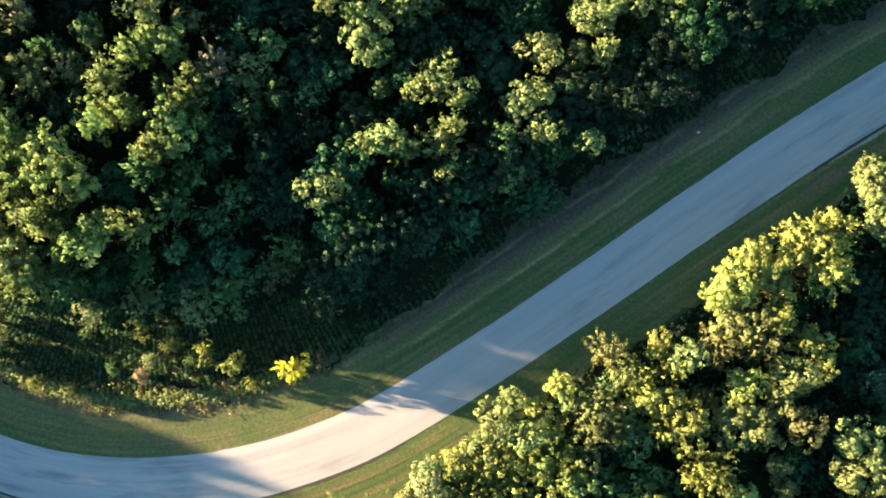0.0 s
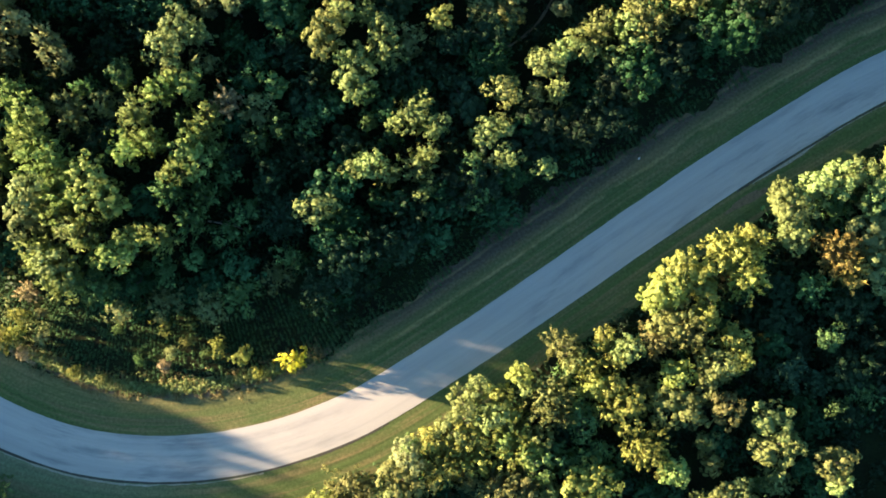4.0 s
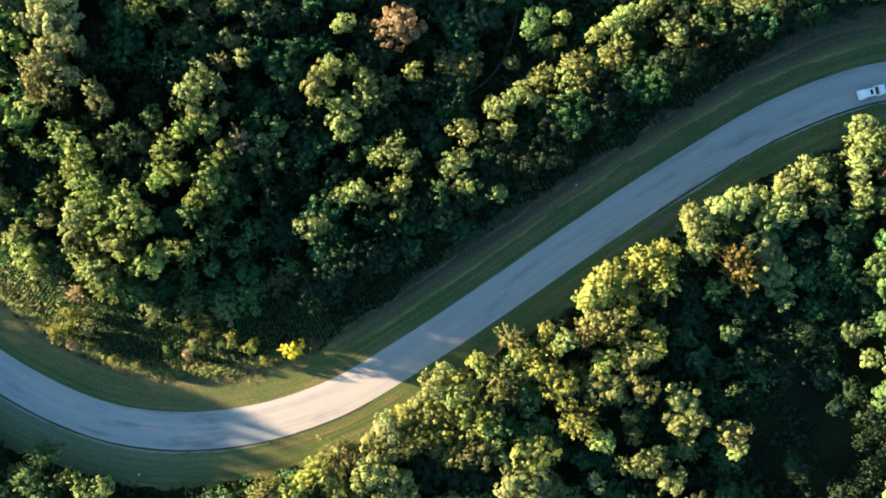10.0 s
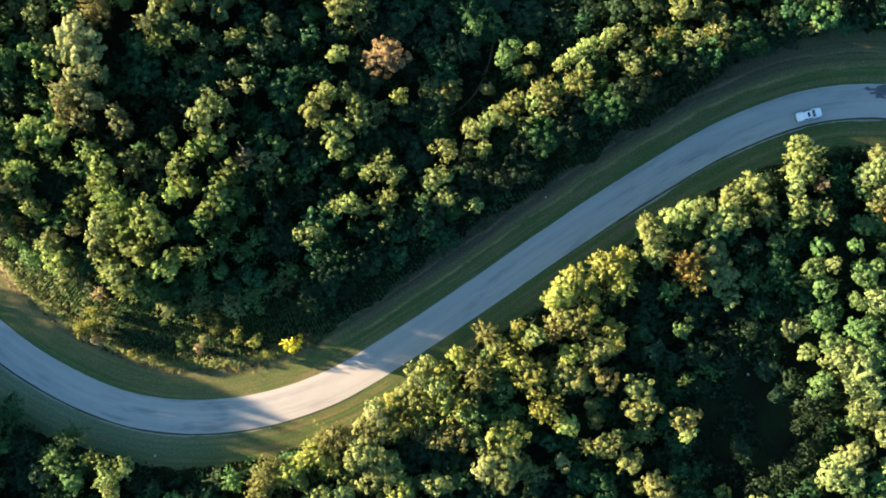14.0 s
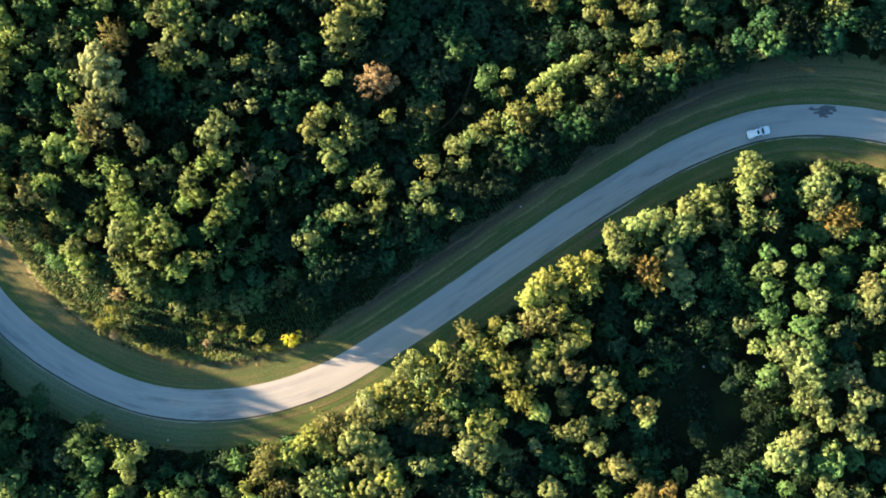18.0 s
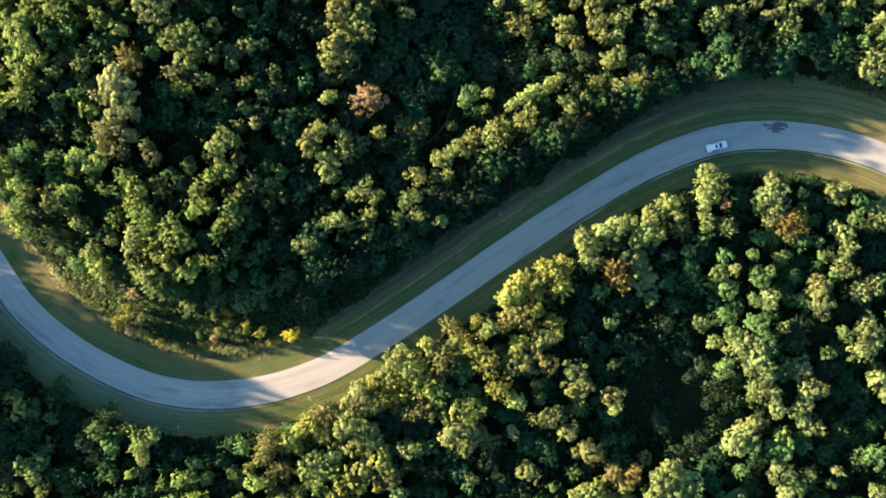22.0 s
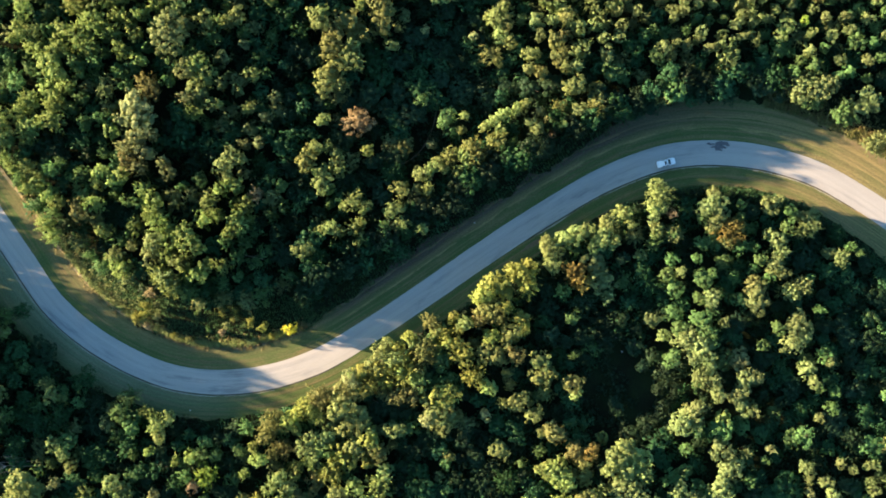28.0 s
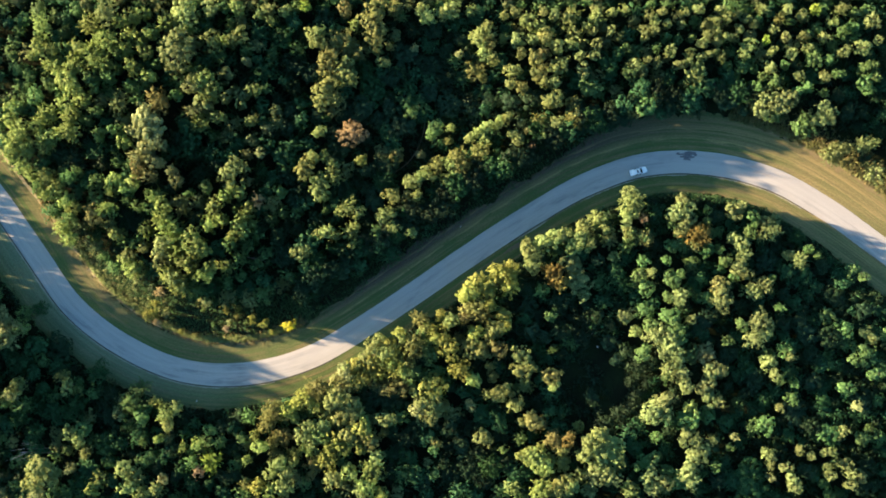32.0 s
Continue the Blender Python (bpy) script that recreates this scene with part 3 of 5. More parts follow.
grove("young_tree", "green", (-70.4, 82.2, 3.6), (-61.2, 82.9, 3.3), (-71.1, 79.3, 2.7), (-73.4, 73, 3.6), (-68.6, 67.3, 3), (-63.2, 65.5, 4.2),
      (-33.8, 70.1, 3), (-60.7, 61.8, 2.1), (-17.4, 72.8, 3.9), (-65.9, 84.9, 4.2), (-58.5, 78.7, 3.3), (-55.5, 85, 3.6), (-40.5, 64.1, 3.9), (-39,
      60.8, 3.3), (-27.1, 65.3, 3.6), (-28.5, 61.9, 3), (-70.1, 64.3, 4.2), (-71.9, 69.3, 3.6), (-52.4, 54.8, 3.6), (-51, 63.8, 3.3), (-32.3, 75.3,
      2.4), (-58.4, 74.5, 3.3), (-65.9, 77.5, 3.3), (-71.9, 76, 3.3), (-68.9, 61, 3.6), (-55.1, 41.7, 2.7), (-49.4, 50.6, 2.7), (-53, 37.9, 2.1),
      lift=-2.3)
grove("young_tree", "green", (-41.9, 33.9, 2.7), (-38.6, 31.8, 3), (-38.5, 23.6, 2.1), (-25.2, 35.5, 2.4), (-20.3, 37.3, 3.3), (-48.5, 19, 2.4),
      (-23.5, 10.1, 3.9), (-69, 3.4, 3.6), (-69.3, -21.4, 3.9), (-53.6, -27.9, 3.9), (-51.3, -30.9, 3.3), (-57.9, -33.3, 2.7), (-38.8, -16.8, 3.9),
      (-41, -20.6, 4.2), (-37.9, -24.9, 4.2), (-37.9, -36.2, 3.6), (-19.7, -28, 3), (-17.1, -31, 3.3), (-9.2, -24.2, 3.3), (-11.2, -30.1, 3), (-11.9,
      -35.9, 1.8), (35.4, -11.9, 3.3), (40.4, -33.1, 2.7), (39.1, -7.5, 3.9), (59.2, -32.9, 2.1), (-14.4, 81.2, 2.5), (3.7, 85.7, 2.7), (-9.8, 73.7,
      3.3), lift=-2.3)
grove("young_tree", "green", (-3.2, 73, 3.3), (31.3, 83.5, 2.7), (34.3, 57.4, 2.7), (40.2, 52.9, 3.9), (81.4, 64.2, 4.5), (91.8, 74.7, 2.7), (92.5,
      68, 3.3), (96.9, 59.1, 4.8), (74.7, 52.3, 2.7), (56.8, 47, 2.2), (62.7, 44.8, 3.3), (-0.7, 35.7, 3), (-12.6, 31.2, 2.2), (-0.1, 30.4, 3), (-2.9,
      28.8, 3), (-9.6, 21.5, 3), (-11.1, 18.5, 3.3), (11.2, 34.8, 2.7), (11.2, 31.2, 2.2), (24.7, 25.3, 3.3), (25.5, 22.3, 3.3), (108.1, 65.8, 3),
      (110.5, 64.3, 2.7), (123.2, 70.3, 3.3), (126.1, 69.6, 2.4), (121.5, 67.9, 2.4), (127.5, 82.3, 2.7), (135.8, 82.3, 2.4), lift=-2.3)
grove("young_tree", "green", (153.7, 84.6, 3), (102.8, 77.7, 2.7), (105.8, 77.7, 2.4), (109.5, 77.8, 2.2), (99.8, 74.9, 2.4), (119.3, 70.5, 2.4),
      lift=-2.3)
grove("broadleaf_tree", "fresh", (-64.7, 80.2, 4.8), (-65.6, 74.5, 3.6), (-62.2, 73.8, 4.2), (-67.1, 72.5, 2.7), (-61.7, 70, 4.5), (-51.3, 80.5, 4.8),
      (-43.5, 81.3, 3.3), (-40.2, 82.3, 4.2), (-36.7, 83.5, 3.3), (-31, 80.8, 3.6), (-35.3, 78.7, 3.6), (-40.8, 77.8, 3.6), (-37.8, 76.1, 3.3),
      (-46.5, 75.7, 5.7), (-49.8, 72.7, 5.4), (-42, 73.8, 3.9), (-36.6, 73.1, 3.6), (-39.8, 69.3, 3.9), (-47.2, 69.8, 3.9), (-49.8, 70.1, 3.6),
      (-55.7, 69.3, 5.1), (-56.9, 65.9, 5.1), (-59.6, 68.8, 3.3), (-55.4, 63, 3.9), (-53.2, 60.3, 3.9), (-73.3, 59.5, 3.9), (-73, 55.1, 3.3), (-62.9,
      56.6, 4.8))
grove("broadleaf_tree", "fresh", (-65.6, 53.6, 4.2), (-57.7, 58.8, 4.2), (-55.9, 55.9, 4.5), (-56.9, 52.1, 4.8), (-70.3, 51.3, 6), (-62.6, 50.6, 4.5),
      (-21.8, 54.4, 4.2), (-71.8, 48, 5.1), (-72.6, 45.5, 4.2), (-68.5, 46.9, 4.2), (-63.6, 48.8, 4.5), (-69.4, 42.8, 3.6), (-67, 40.1, 3.3), (-63.3,
      39.9, 3.9), (-61, 36.4, 4.2), (-64, 35.4, 3.3), (-58.3, 33.9, 3.9), (-55.4, 31.8, 3.3), (-59.6, 38.4, 2.7), (-39.5, 38.4, 3.6), (-41.3, 37.2,
      3.6), (-44.8, 39, 3.9), (-46, 36.5, 3), (-46.7, 31.5, 4.2), (-44.1, 24.8, 3.3), (-34.2, 35, 3.6), (-31.5, 32.3, 3.9), (-31.8, 29, 4.2))
grove("broadleaf_tree", "fresh", (-30.6, 26.6, 3.9), (-28.2, 25.3, 4.2), (-19.5, 27.6, 3.9), (-16.5, 28.3, 3.3), (-27, 22.3, 4.8), (-28.1, 18.4, 3.6),
      (-57.1, 23.4, 3.9), (-59.1, 26.4, 3.3), (-53.5, 22.7, 3.6), (-41.6, 17.1, 3.6), (-39.3, 15.1, 4.2), (-29.9, 13.8, 4.5), (-26.9, 10.4, 4.2),
      (-24, 16.4, 3.9), (-20.1, 14, 3.9), (-18.4, 16.1, 3.3), (-48.9, -40.5, 3.3), (-33.3, -30, 2.1), (-37.9, -44.3, 3.6), (-26.8, -32.3, 2.2),
      (-23.1, -31.3, 3), (-7.4, -29.3, 2.4), (-5.9, -32, 3.6), (-9.6, -35.6, 2.4), (3, -24.2, 3), (9.3, -21.9, 2.7), (33, -12.8, 3.6), (9.9, -29.4,
      3.3))
grove("broadleaf_tree", "fresh", (6.9, -33.2, 2.4), (3, -33.9, 3.3), (5.4, -32.3, 2.4), (21.8, -24.8, 3), (-3.5, -43.5, 3.3), (18, -38.9, 3.9), (22.5,
      -42.7, 3.9), (29.1, -10.4, 3), (50.9, -14.2, 3.3), (65.9, -34.4, 3.6), (70.4, -37.3, 3.6), (68.9, -32.1, 2.2), (63.7, -34.4, 2.5), (109.2,
      -21.6, 3.3), (-12.2, 84.8, 3.6), (-15.7, 76, 2.7), (19.2, 80.5, 3), (-15, 34.9, 3.3), (-8.9, 31.9, 3.6), (-9.7, 29.7, 2.7), (-12.6, 24.4, 3.6),
      (-15.6, 28.2, 2.7), (-14.8, 16.2, 3.3))
grove("broadleaf_tree", "fresh", (-54.7, 74.5, 4.5), (-35.4, 66.7, 3.3), (-21.1, 65.6, 4.5), (-19.3, 62.4, 5.1), (-42.3, 49.5, 3.6), (-23.2, 23.1,
      5.1), (-21.4, 20.7, 4.8), (68.2, -35.8, 5.1), (-3.2, 81.7, 2.5), (-12.1, 36.4, 4.2), (-11.1, 26.7, 4.8), (20.8, 44.7, 2.7), style="lumpy")
grove("young_tree", "moss", (-47.3, 83.5, 5.7), (-17.3, 55.9, 3), (-46.4, 27.4, 3), (-31.4, 22.3, 4.8), (-32.2, 19, 4.8), (-41.1, 18.6, 3.6), (-38,
      12.6, 2.7), (-28.1, 12.3, 4.8), (-25.5, 17.5, 3), (96.4, 24, 3.6), (98.6, 15, 2.2), (106.8, 27, 3.6), (109.8, 21.8, 2.5), (120.3, 24, 2.7),
      (123.3, 19.5, 3.3), (121.8, 16.6, 3.6), (124, 14.3, 3), (128.3, 24.8, 2.7), (117.3, 6.1, 3.3), (129.3, 0.7, 3.3), (126.3, -2.9, 3.9), (128.6,
      -1.4, 3.3), (109.1, 2.3, 2.5), (102.4, -6.6, 3.6), (104.7, -8.9, 3.6), (136, -7.3, 2.7), (138.2, 18.1, 3.3), (99.5, -43.2, 3.3))
grove("young_tree", "moss", (100.2, -20.8, 3.3), (103.2, -11.1, 3.3), (106.2, -12.6, 3.6), (116.7, -20, 3), (102.5, -23.1, 3.3), (110.7, -30.5, 3),
      (107, -30.5, 2.5), (115.2, -29.8, 2.7), (109.2, -41, 3.3), (129.4, -33.5, 3), (130.9, -34.9, 2.7), (134.6, -37.2, 3), (136.1, -40.2, 3), (136.9,
      -42.4, 3.3), (131.6, -12.5, 2.7), (130.1, -9.6, 3.3), (133.1, -21.5, 2.1), (150.3, -27.4, 2.7), (138.3, -32.7, 2.2), (141.3, -34.2, 2.1),
      (145.1, -33.4, 2.1), (147.3, -33.4, 2.2), (148.1, -36.4, 2.2), (145.8, -37.2, 2.1), (146.6, -39.4, 2.7), (151, -36.4, 3), (151.8, -38.6, 3),
      (154, -40.1, 3.3))
grove("young_tree", "moss", (151.8, -41.6, 2.7), (-3.8, 84.2, 3.6), (-15.1, 61, 2.7), (61.9, 84.4, 2.4), (63.4, 73.2, 2.7), (69.4, 84.4, 2.4), (66.4,
      76.9, 2.7), (67.2, 67.9, 2.7), (72.4, 65.7, 3), (74.6, 70.9, 2.7), (60.4, 64.9, 2.4), (72.3, 83.6, 2.7), (79.8, 76.2, 2.4), (82.8, 79.2, 2.4),
      (83.6, 75.4, 3), (82.8, 72.5, 2.7), (79.1, 72.5, 2.7), (79.9, 68.7, 3.3), (87.3, 79.2, 2.4), (97.7, 83.7, 2.4), (98.5, 79.2, 3), (96.3, 80,
      2.4), (99.2, 82.2, 2.4), (96.3, 77.7, 2.2), (94, 70.2, 3), (97, 71, 2.4), (100, 71, 2.7), (73.2, 54.5, 3.3))
grove("young_tree", "moss", (61.2, 51.4, 2.7), (62.7, 49.9, 3), (91.9, 28.4, 3), (106.8, 34.4, 3), (104.6, 30.7, 3.3), (108.3, 29.2, 3.3), (119.5,
      32.2, 2.4), (123.2, 33, 2.2), (-10.4, 42.4, 3), (-14.3, 37.9, 3), (102.8, 81.5, 2.2), (105.1, 83.7, 2.1), (107.3, 84.5, 2.2), (106.6, 81.5,
      2.1), (111, 85.2, 2.7), (112.5, 80.7, 2.2), (117, 85.2, 2.4), (116.3, 79.3, 2.2), (113.3, 78.2, 2.7), (112.1, 76.3, 2.7), (116, 76.9, 2.7),
      (115.5, 74, 2.2), (114, 73.3, 2.1), (103.6, 74.2, 3), (102.8, 72.4, 2.1), (108.1, 71, 2.2), (111.8, 72.5, 2.2), (105.8, 70.3, 2.7))
grove("young_tree", "moss", (120.9, 83.8, 2.4), (123.7, 83, 2.2), (126.1, 81.5, 2.4), (122.2, 80, 2.2), (120.7, 77.8, 2.2), (128.2, 85.3, 2.4),
      (134.9, 85.3, 2.7), (131.2, 80, 2.2), (130.6, 69.6, 2.7), (129.1, 62.1, 3.9), (127.7, 59.1, 3.9), (132.9, 59.9, 4.5), (135.1, 61.4, 3.9),
      (142.6, 56.2, 3.9), (144.8, 58.4, 3.9), (145.6, 56.2, 3.3), (149.3, 85.3, 2.7), (150, 74.1, 3), (154.5, 74.9, 3.3), (157.5, 82.3, 3.3), (159,
      77.1, 2.2), (138.1, 67.4, 2.7), (135.8, 73.3, 2.7), (138.8, 77.8, 2.7), (144.8, 67.4, 2.7), (144.8, 77.8, 2.7), (101.3, 84.5, 2.2), (134.2, 78,
      2.4))
grove("young_tree", "moss", (138.7, 83.9, 2.7), (140.2, 75, 2.4), (148.6, 48, 3.3), (150.8, 48.4, 2.7), (155.2, 48.9, 3.3), (158.1, 49.6, 2.7))
grove("deciduous_tree", "spring", (-25.9, 83.5, 6.6), (-18.9, 76.1, 4.8), (-70.5, -15.7, 4.2), (-57.9, -16.3, 3.6), (-57.5, -28.5, 3.6), (-54.6,
      -30.9, 3), (-64.2, -37.5, 5.7), (-61.5, -39.7, 4.5), (-29.1, -21.9, 3.3), (-42.6, -37.5, 4.2), (-40, -39.8, 4.2), (-41.4, -42.8, 4.5), (38.1,
      -20.2, 5.1), (6, -27.8, 4.2), (10.5, -26.3, 3.9), (27.7, -24.7, 3.9), (-1.4, -36.8, 4.2), (1, -39, 3.6), (0.2, -42.7, 4.5), (24.8, -35.2, 3.6),
      (44.9, 1.7, 3.3), (65.8, 20.2, 4.2), (66.5, 16.4, 3.6), (69.5, 22.4, 3.6), (79.2, 23.2, 3.9), (63.6, -7.5, 4.2), (25.7, -3.4, 3), (23.7, -5.3,
      3.3), style="lumpy")
grove("deciduous_tree", "spring", (27.3, -6.8, 3.6), (62.1, -20.2, 3.6), (82.3, -30.6, 5.1), (85.3, -29.1, 4.2), (88.3, -31.3, 4.8), (81.6, -33.6,
      4.2), (85.3, -35.1, 5.4), (-5.6, 83.3, 3.3), (-11.4, 77.5, 3.9), (8.7, 76.8, 4.2), (16.4, 67.8, 4.5), (38, 83.6, 3.9), (9.7, 52.1, 3), (61.2,
      68.7, 3.3), (5.2, 20, 3.9), style="lumpy")
grove("young_tree", "moss", (-18.9, 84.8, 3.9), (-27.8, 73.4, 8.1), (-23.6, 64.1, 4.8), (-21.1, 58.6, 5.1), (99.7, -2.5, 3.9), (122.5, 21.8, 4.2),
      (117.3, 9.1, 4.8), (106.1, 8.3, 3.6), (127.1, 1.6, 4.5), (101.7, -1.4, 3.9), (103.9, -4.4, 4.8), (83.8, -38.8, 4.8), (87.6, -39.5, 4.2), (98,
      -40.3, 4.2), (98.7, -23.1, 4.2), (107.7, -15.6, 3.3), (114.4, -12.6, 4.2), (116.6, -11.1, 3.6), (112.9, -15.6, 3.9), (114.4, -18.6, 4.2),
      (102.5, -19.3, 4.2), (108.5, -29, 3.9), (110.7, -34.2, 4.8), (108.5, -38.7, 4.5), (102.5, -41.7, 3.3), (62.7, 76.9, 3.3), (106.8, 31.5, 4.2),
      (121, 31.5, 3.9), style="lumpy")
grove("young_tree", "moss", (-12.8, 43.1, 4.2), (-14.3, 40.9, 3.9), style="lumpy")
grove("young_tree", "green", (-43.5, 72.3, 2.7), (-44.2, 68.9, 2.7), (-46.5, 66.3, 3.9), (-51, 66.8, 3.9), (-65.9, 61.4, 4.2), (-70.8, 58.1, 3.6),
      (-49.4, 57.4, 3), (-49.1, 51.8, 2.7), (-45.7, 52.1, 3), (-43.2, 52.4, 2.7), (-65.5, 37.2, 3), (-56.7, 39.9, 3.9), (-49.4, 38.7, 3.3), (-56.8,
      28.8, 3.6), (-37.3, -30.9, 2.1), (-20.1, -30.8, 3), (-24.4, -36.2, 3.3), (-13.4, 22.2, 3))
grove("young_tree", "moss", (-24.1, 75.8, 3.6), (-44.2, 59.6, 4.8), (-27, 32.5, 4.5), (-37.4, 21.2, 2.7), (-15.1, 67, 3.6), (-13.6, 63.3, 2.2),
      (-11.2, 59.5, 2.7), (94, 82.2, 2.7), (89.5, 77.7, 2.2), (96.3, 68.8, 2.7), (94.8, 57.6, 2.7), lift=-2.3)
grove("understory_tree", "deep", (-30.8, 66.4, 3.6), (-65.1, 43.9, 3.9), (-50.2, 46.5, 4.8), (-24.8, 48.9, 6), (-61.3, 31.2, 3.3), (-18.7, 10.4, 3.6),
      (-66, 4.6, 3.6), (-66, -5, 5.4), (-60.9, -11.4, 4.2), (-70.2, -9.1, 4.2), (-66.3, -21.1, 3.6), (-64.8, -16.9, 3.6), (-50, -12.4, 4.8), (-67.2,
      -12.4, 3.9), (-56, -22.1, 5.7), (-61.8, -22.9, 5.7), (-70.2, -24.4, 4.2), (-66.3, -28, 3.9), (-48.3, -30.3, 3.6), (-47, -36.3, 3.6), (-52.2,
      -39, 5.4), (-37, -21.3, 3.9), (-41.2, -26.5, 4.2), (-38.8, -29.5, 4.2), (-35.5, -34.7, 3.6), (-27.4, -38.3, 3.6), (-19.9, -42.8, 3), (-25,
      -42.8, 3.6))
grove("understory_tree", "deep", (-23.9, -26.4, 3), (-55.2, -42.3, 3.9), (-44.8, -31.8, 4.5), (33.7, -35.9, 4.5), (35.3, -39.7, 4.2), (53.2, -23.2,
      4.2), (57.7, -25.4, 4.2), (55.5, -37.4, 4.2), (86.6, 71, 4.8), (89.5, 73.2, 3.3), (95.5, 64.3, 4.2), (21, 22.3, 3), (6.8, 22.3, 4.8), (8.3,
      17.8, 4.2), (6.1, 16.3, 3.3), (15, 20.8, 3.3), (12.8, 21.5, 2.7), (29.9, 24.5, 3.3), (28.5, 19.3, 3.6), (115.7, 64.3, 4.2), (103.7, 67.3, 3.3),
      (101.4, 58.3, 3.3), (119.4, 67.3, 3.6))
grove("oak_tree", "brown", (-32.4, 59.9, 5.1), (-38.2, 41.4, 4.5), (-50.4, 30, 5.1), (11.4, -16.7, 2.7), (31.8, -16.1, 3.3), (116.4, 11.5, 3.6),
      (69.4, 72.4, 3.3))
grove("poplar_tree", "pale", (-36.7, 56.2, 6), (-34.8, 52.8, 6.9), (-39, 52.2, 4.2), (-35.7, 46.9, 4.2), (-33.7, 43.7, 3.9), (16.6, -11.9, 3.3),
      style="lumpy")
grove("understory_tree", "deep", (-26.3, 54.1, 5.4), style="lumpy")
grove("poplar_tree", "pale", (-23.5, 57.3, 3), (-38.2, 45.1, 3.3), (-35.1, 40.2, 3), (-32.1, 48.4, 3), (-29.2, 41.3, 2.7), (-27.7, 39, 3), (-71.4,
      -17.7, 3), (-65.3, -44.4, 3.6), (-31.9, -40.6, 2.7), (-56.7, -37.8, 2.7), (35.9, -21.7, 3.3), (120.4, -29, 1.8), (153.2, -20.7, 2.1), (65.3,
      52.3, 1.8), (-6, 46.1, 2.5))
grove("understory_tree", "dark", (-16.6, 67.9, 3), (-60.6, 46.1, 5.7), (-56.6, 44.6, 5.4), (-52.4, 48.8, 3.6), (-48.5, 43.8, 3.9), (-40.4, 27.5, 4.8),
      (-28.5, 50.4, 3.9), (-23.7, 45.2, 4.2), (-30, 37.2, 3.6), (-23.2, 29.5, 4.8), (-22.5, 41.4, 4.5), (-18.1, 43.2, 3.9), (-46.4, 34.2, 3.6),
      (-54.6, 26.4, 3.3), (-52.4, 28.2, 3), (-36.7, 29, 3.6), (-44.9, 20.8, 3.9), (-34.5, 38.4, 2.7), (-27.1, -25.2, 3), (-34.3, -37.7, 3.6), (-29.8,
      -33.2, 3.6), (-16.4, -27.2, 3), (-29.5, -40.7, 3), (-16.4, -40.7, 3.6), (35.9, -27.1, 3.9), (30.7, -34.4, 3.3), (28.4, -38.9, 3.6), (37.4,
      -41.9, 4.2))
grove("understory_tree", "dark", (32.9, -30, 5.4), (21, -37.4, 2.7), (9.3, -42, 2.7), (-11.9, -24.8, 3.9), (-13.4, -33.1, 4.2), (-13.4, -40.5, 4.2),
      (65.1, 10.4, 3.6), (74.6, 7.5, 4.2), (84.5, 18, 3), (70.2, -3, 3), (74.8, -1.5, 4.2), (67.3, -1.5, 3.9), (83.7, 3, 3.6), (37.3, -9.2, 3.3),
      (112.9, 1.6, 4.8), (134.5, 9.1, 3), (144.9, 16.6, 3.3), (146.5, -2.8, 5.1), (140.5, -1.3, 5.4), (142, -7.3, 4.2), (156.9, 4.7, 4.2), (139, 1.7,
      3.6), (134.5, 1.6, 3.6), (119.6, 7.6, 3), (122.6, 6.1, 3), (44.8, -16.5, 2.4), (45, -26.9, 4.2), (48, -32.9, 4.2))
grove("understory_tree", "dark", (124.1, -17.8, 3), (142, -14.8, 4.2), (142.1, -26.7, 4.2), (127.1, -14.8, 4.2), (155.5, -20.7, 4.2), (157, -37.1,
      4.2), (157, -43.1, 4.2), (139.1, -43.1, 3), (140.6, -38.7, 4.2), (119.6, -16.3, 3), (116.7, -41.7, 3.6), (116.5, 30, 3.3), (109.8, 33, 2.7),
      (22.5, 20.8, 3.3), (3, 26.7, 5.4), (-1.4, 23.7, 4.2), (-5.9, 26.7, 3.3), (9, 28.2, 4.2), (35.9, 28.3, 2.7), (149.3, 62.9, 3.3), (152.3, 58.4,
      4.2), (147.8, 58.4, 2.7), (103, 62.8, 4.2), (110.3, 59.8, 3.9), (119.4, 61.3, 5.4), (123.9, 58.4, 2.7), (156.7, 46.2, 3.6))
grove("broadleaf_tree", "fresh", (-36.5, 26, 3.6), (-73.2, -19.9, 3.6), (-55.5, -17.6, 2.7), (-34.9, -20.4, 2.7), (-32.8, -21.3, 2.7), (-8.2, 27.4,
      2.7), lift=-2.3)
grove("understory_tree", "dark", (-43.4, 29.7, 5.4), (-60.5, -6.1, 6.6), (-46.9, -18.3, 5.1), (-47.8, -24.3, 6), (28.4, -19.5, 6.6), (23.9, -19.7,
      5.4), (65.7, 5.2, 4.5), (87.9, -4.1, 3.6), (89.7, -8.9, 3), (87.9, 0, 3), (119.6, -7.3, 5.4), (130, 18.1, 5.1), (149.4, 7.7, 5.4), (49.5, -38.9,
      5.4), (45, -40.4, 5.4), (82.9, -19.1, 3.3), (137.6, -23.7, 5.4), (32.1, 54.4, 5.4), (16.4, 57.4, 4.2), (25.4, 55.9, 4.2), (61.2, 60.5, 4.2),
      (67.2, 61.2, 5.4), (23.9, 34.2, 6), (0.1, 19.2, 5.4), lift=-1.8)
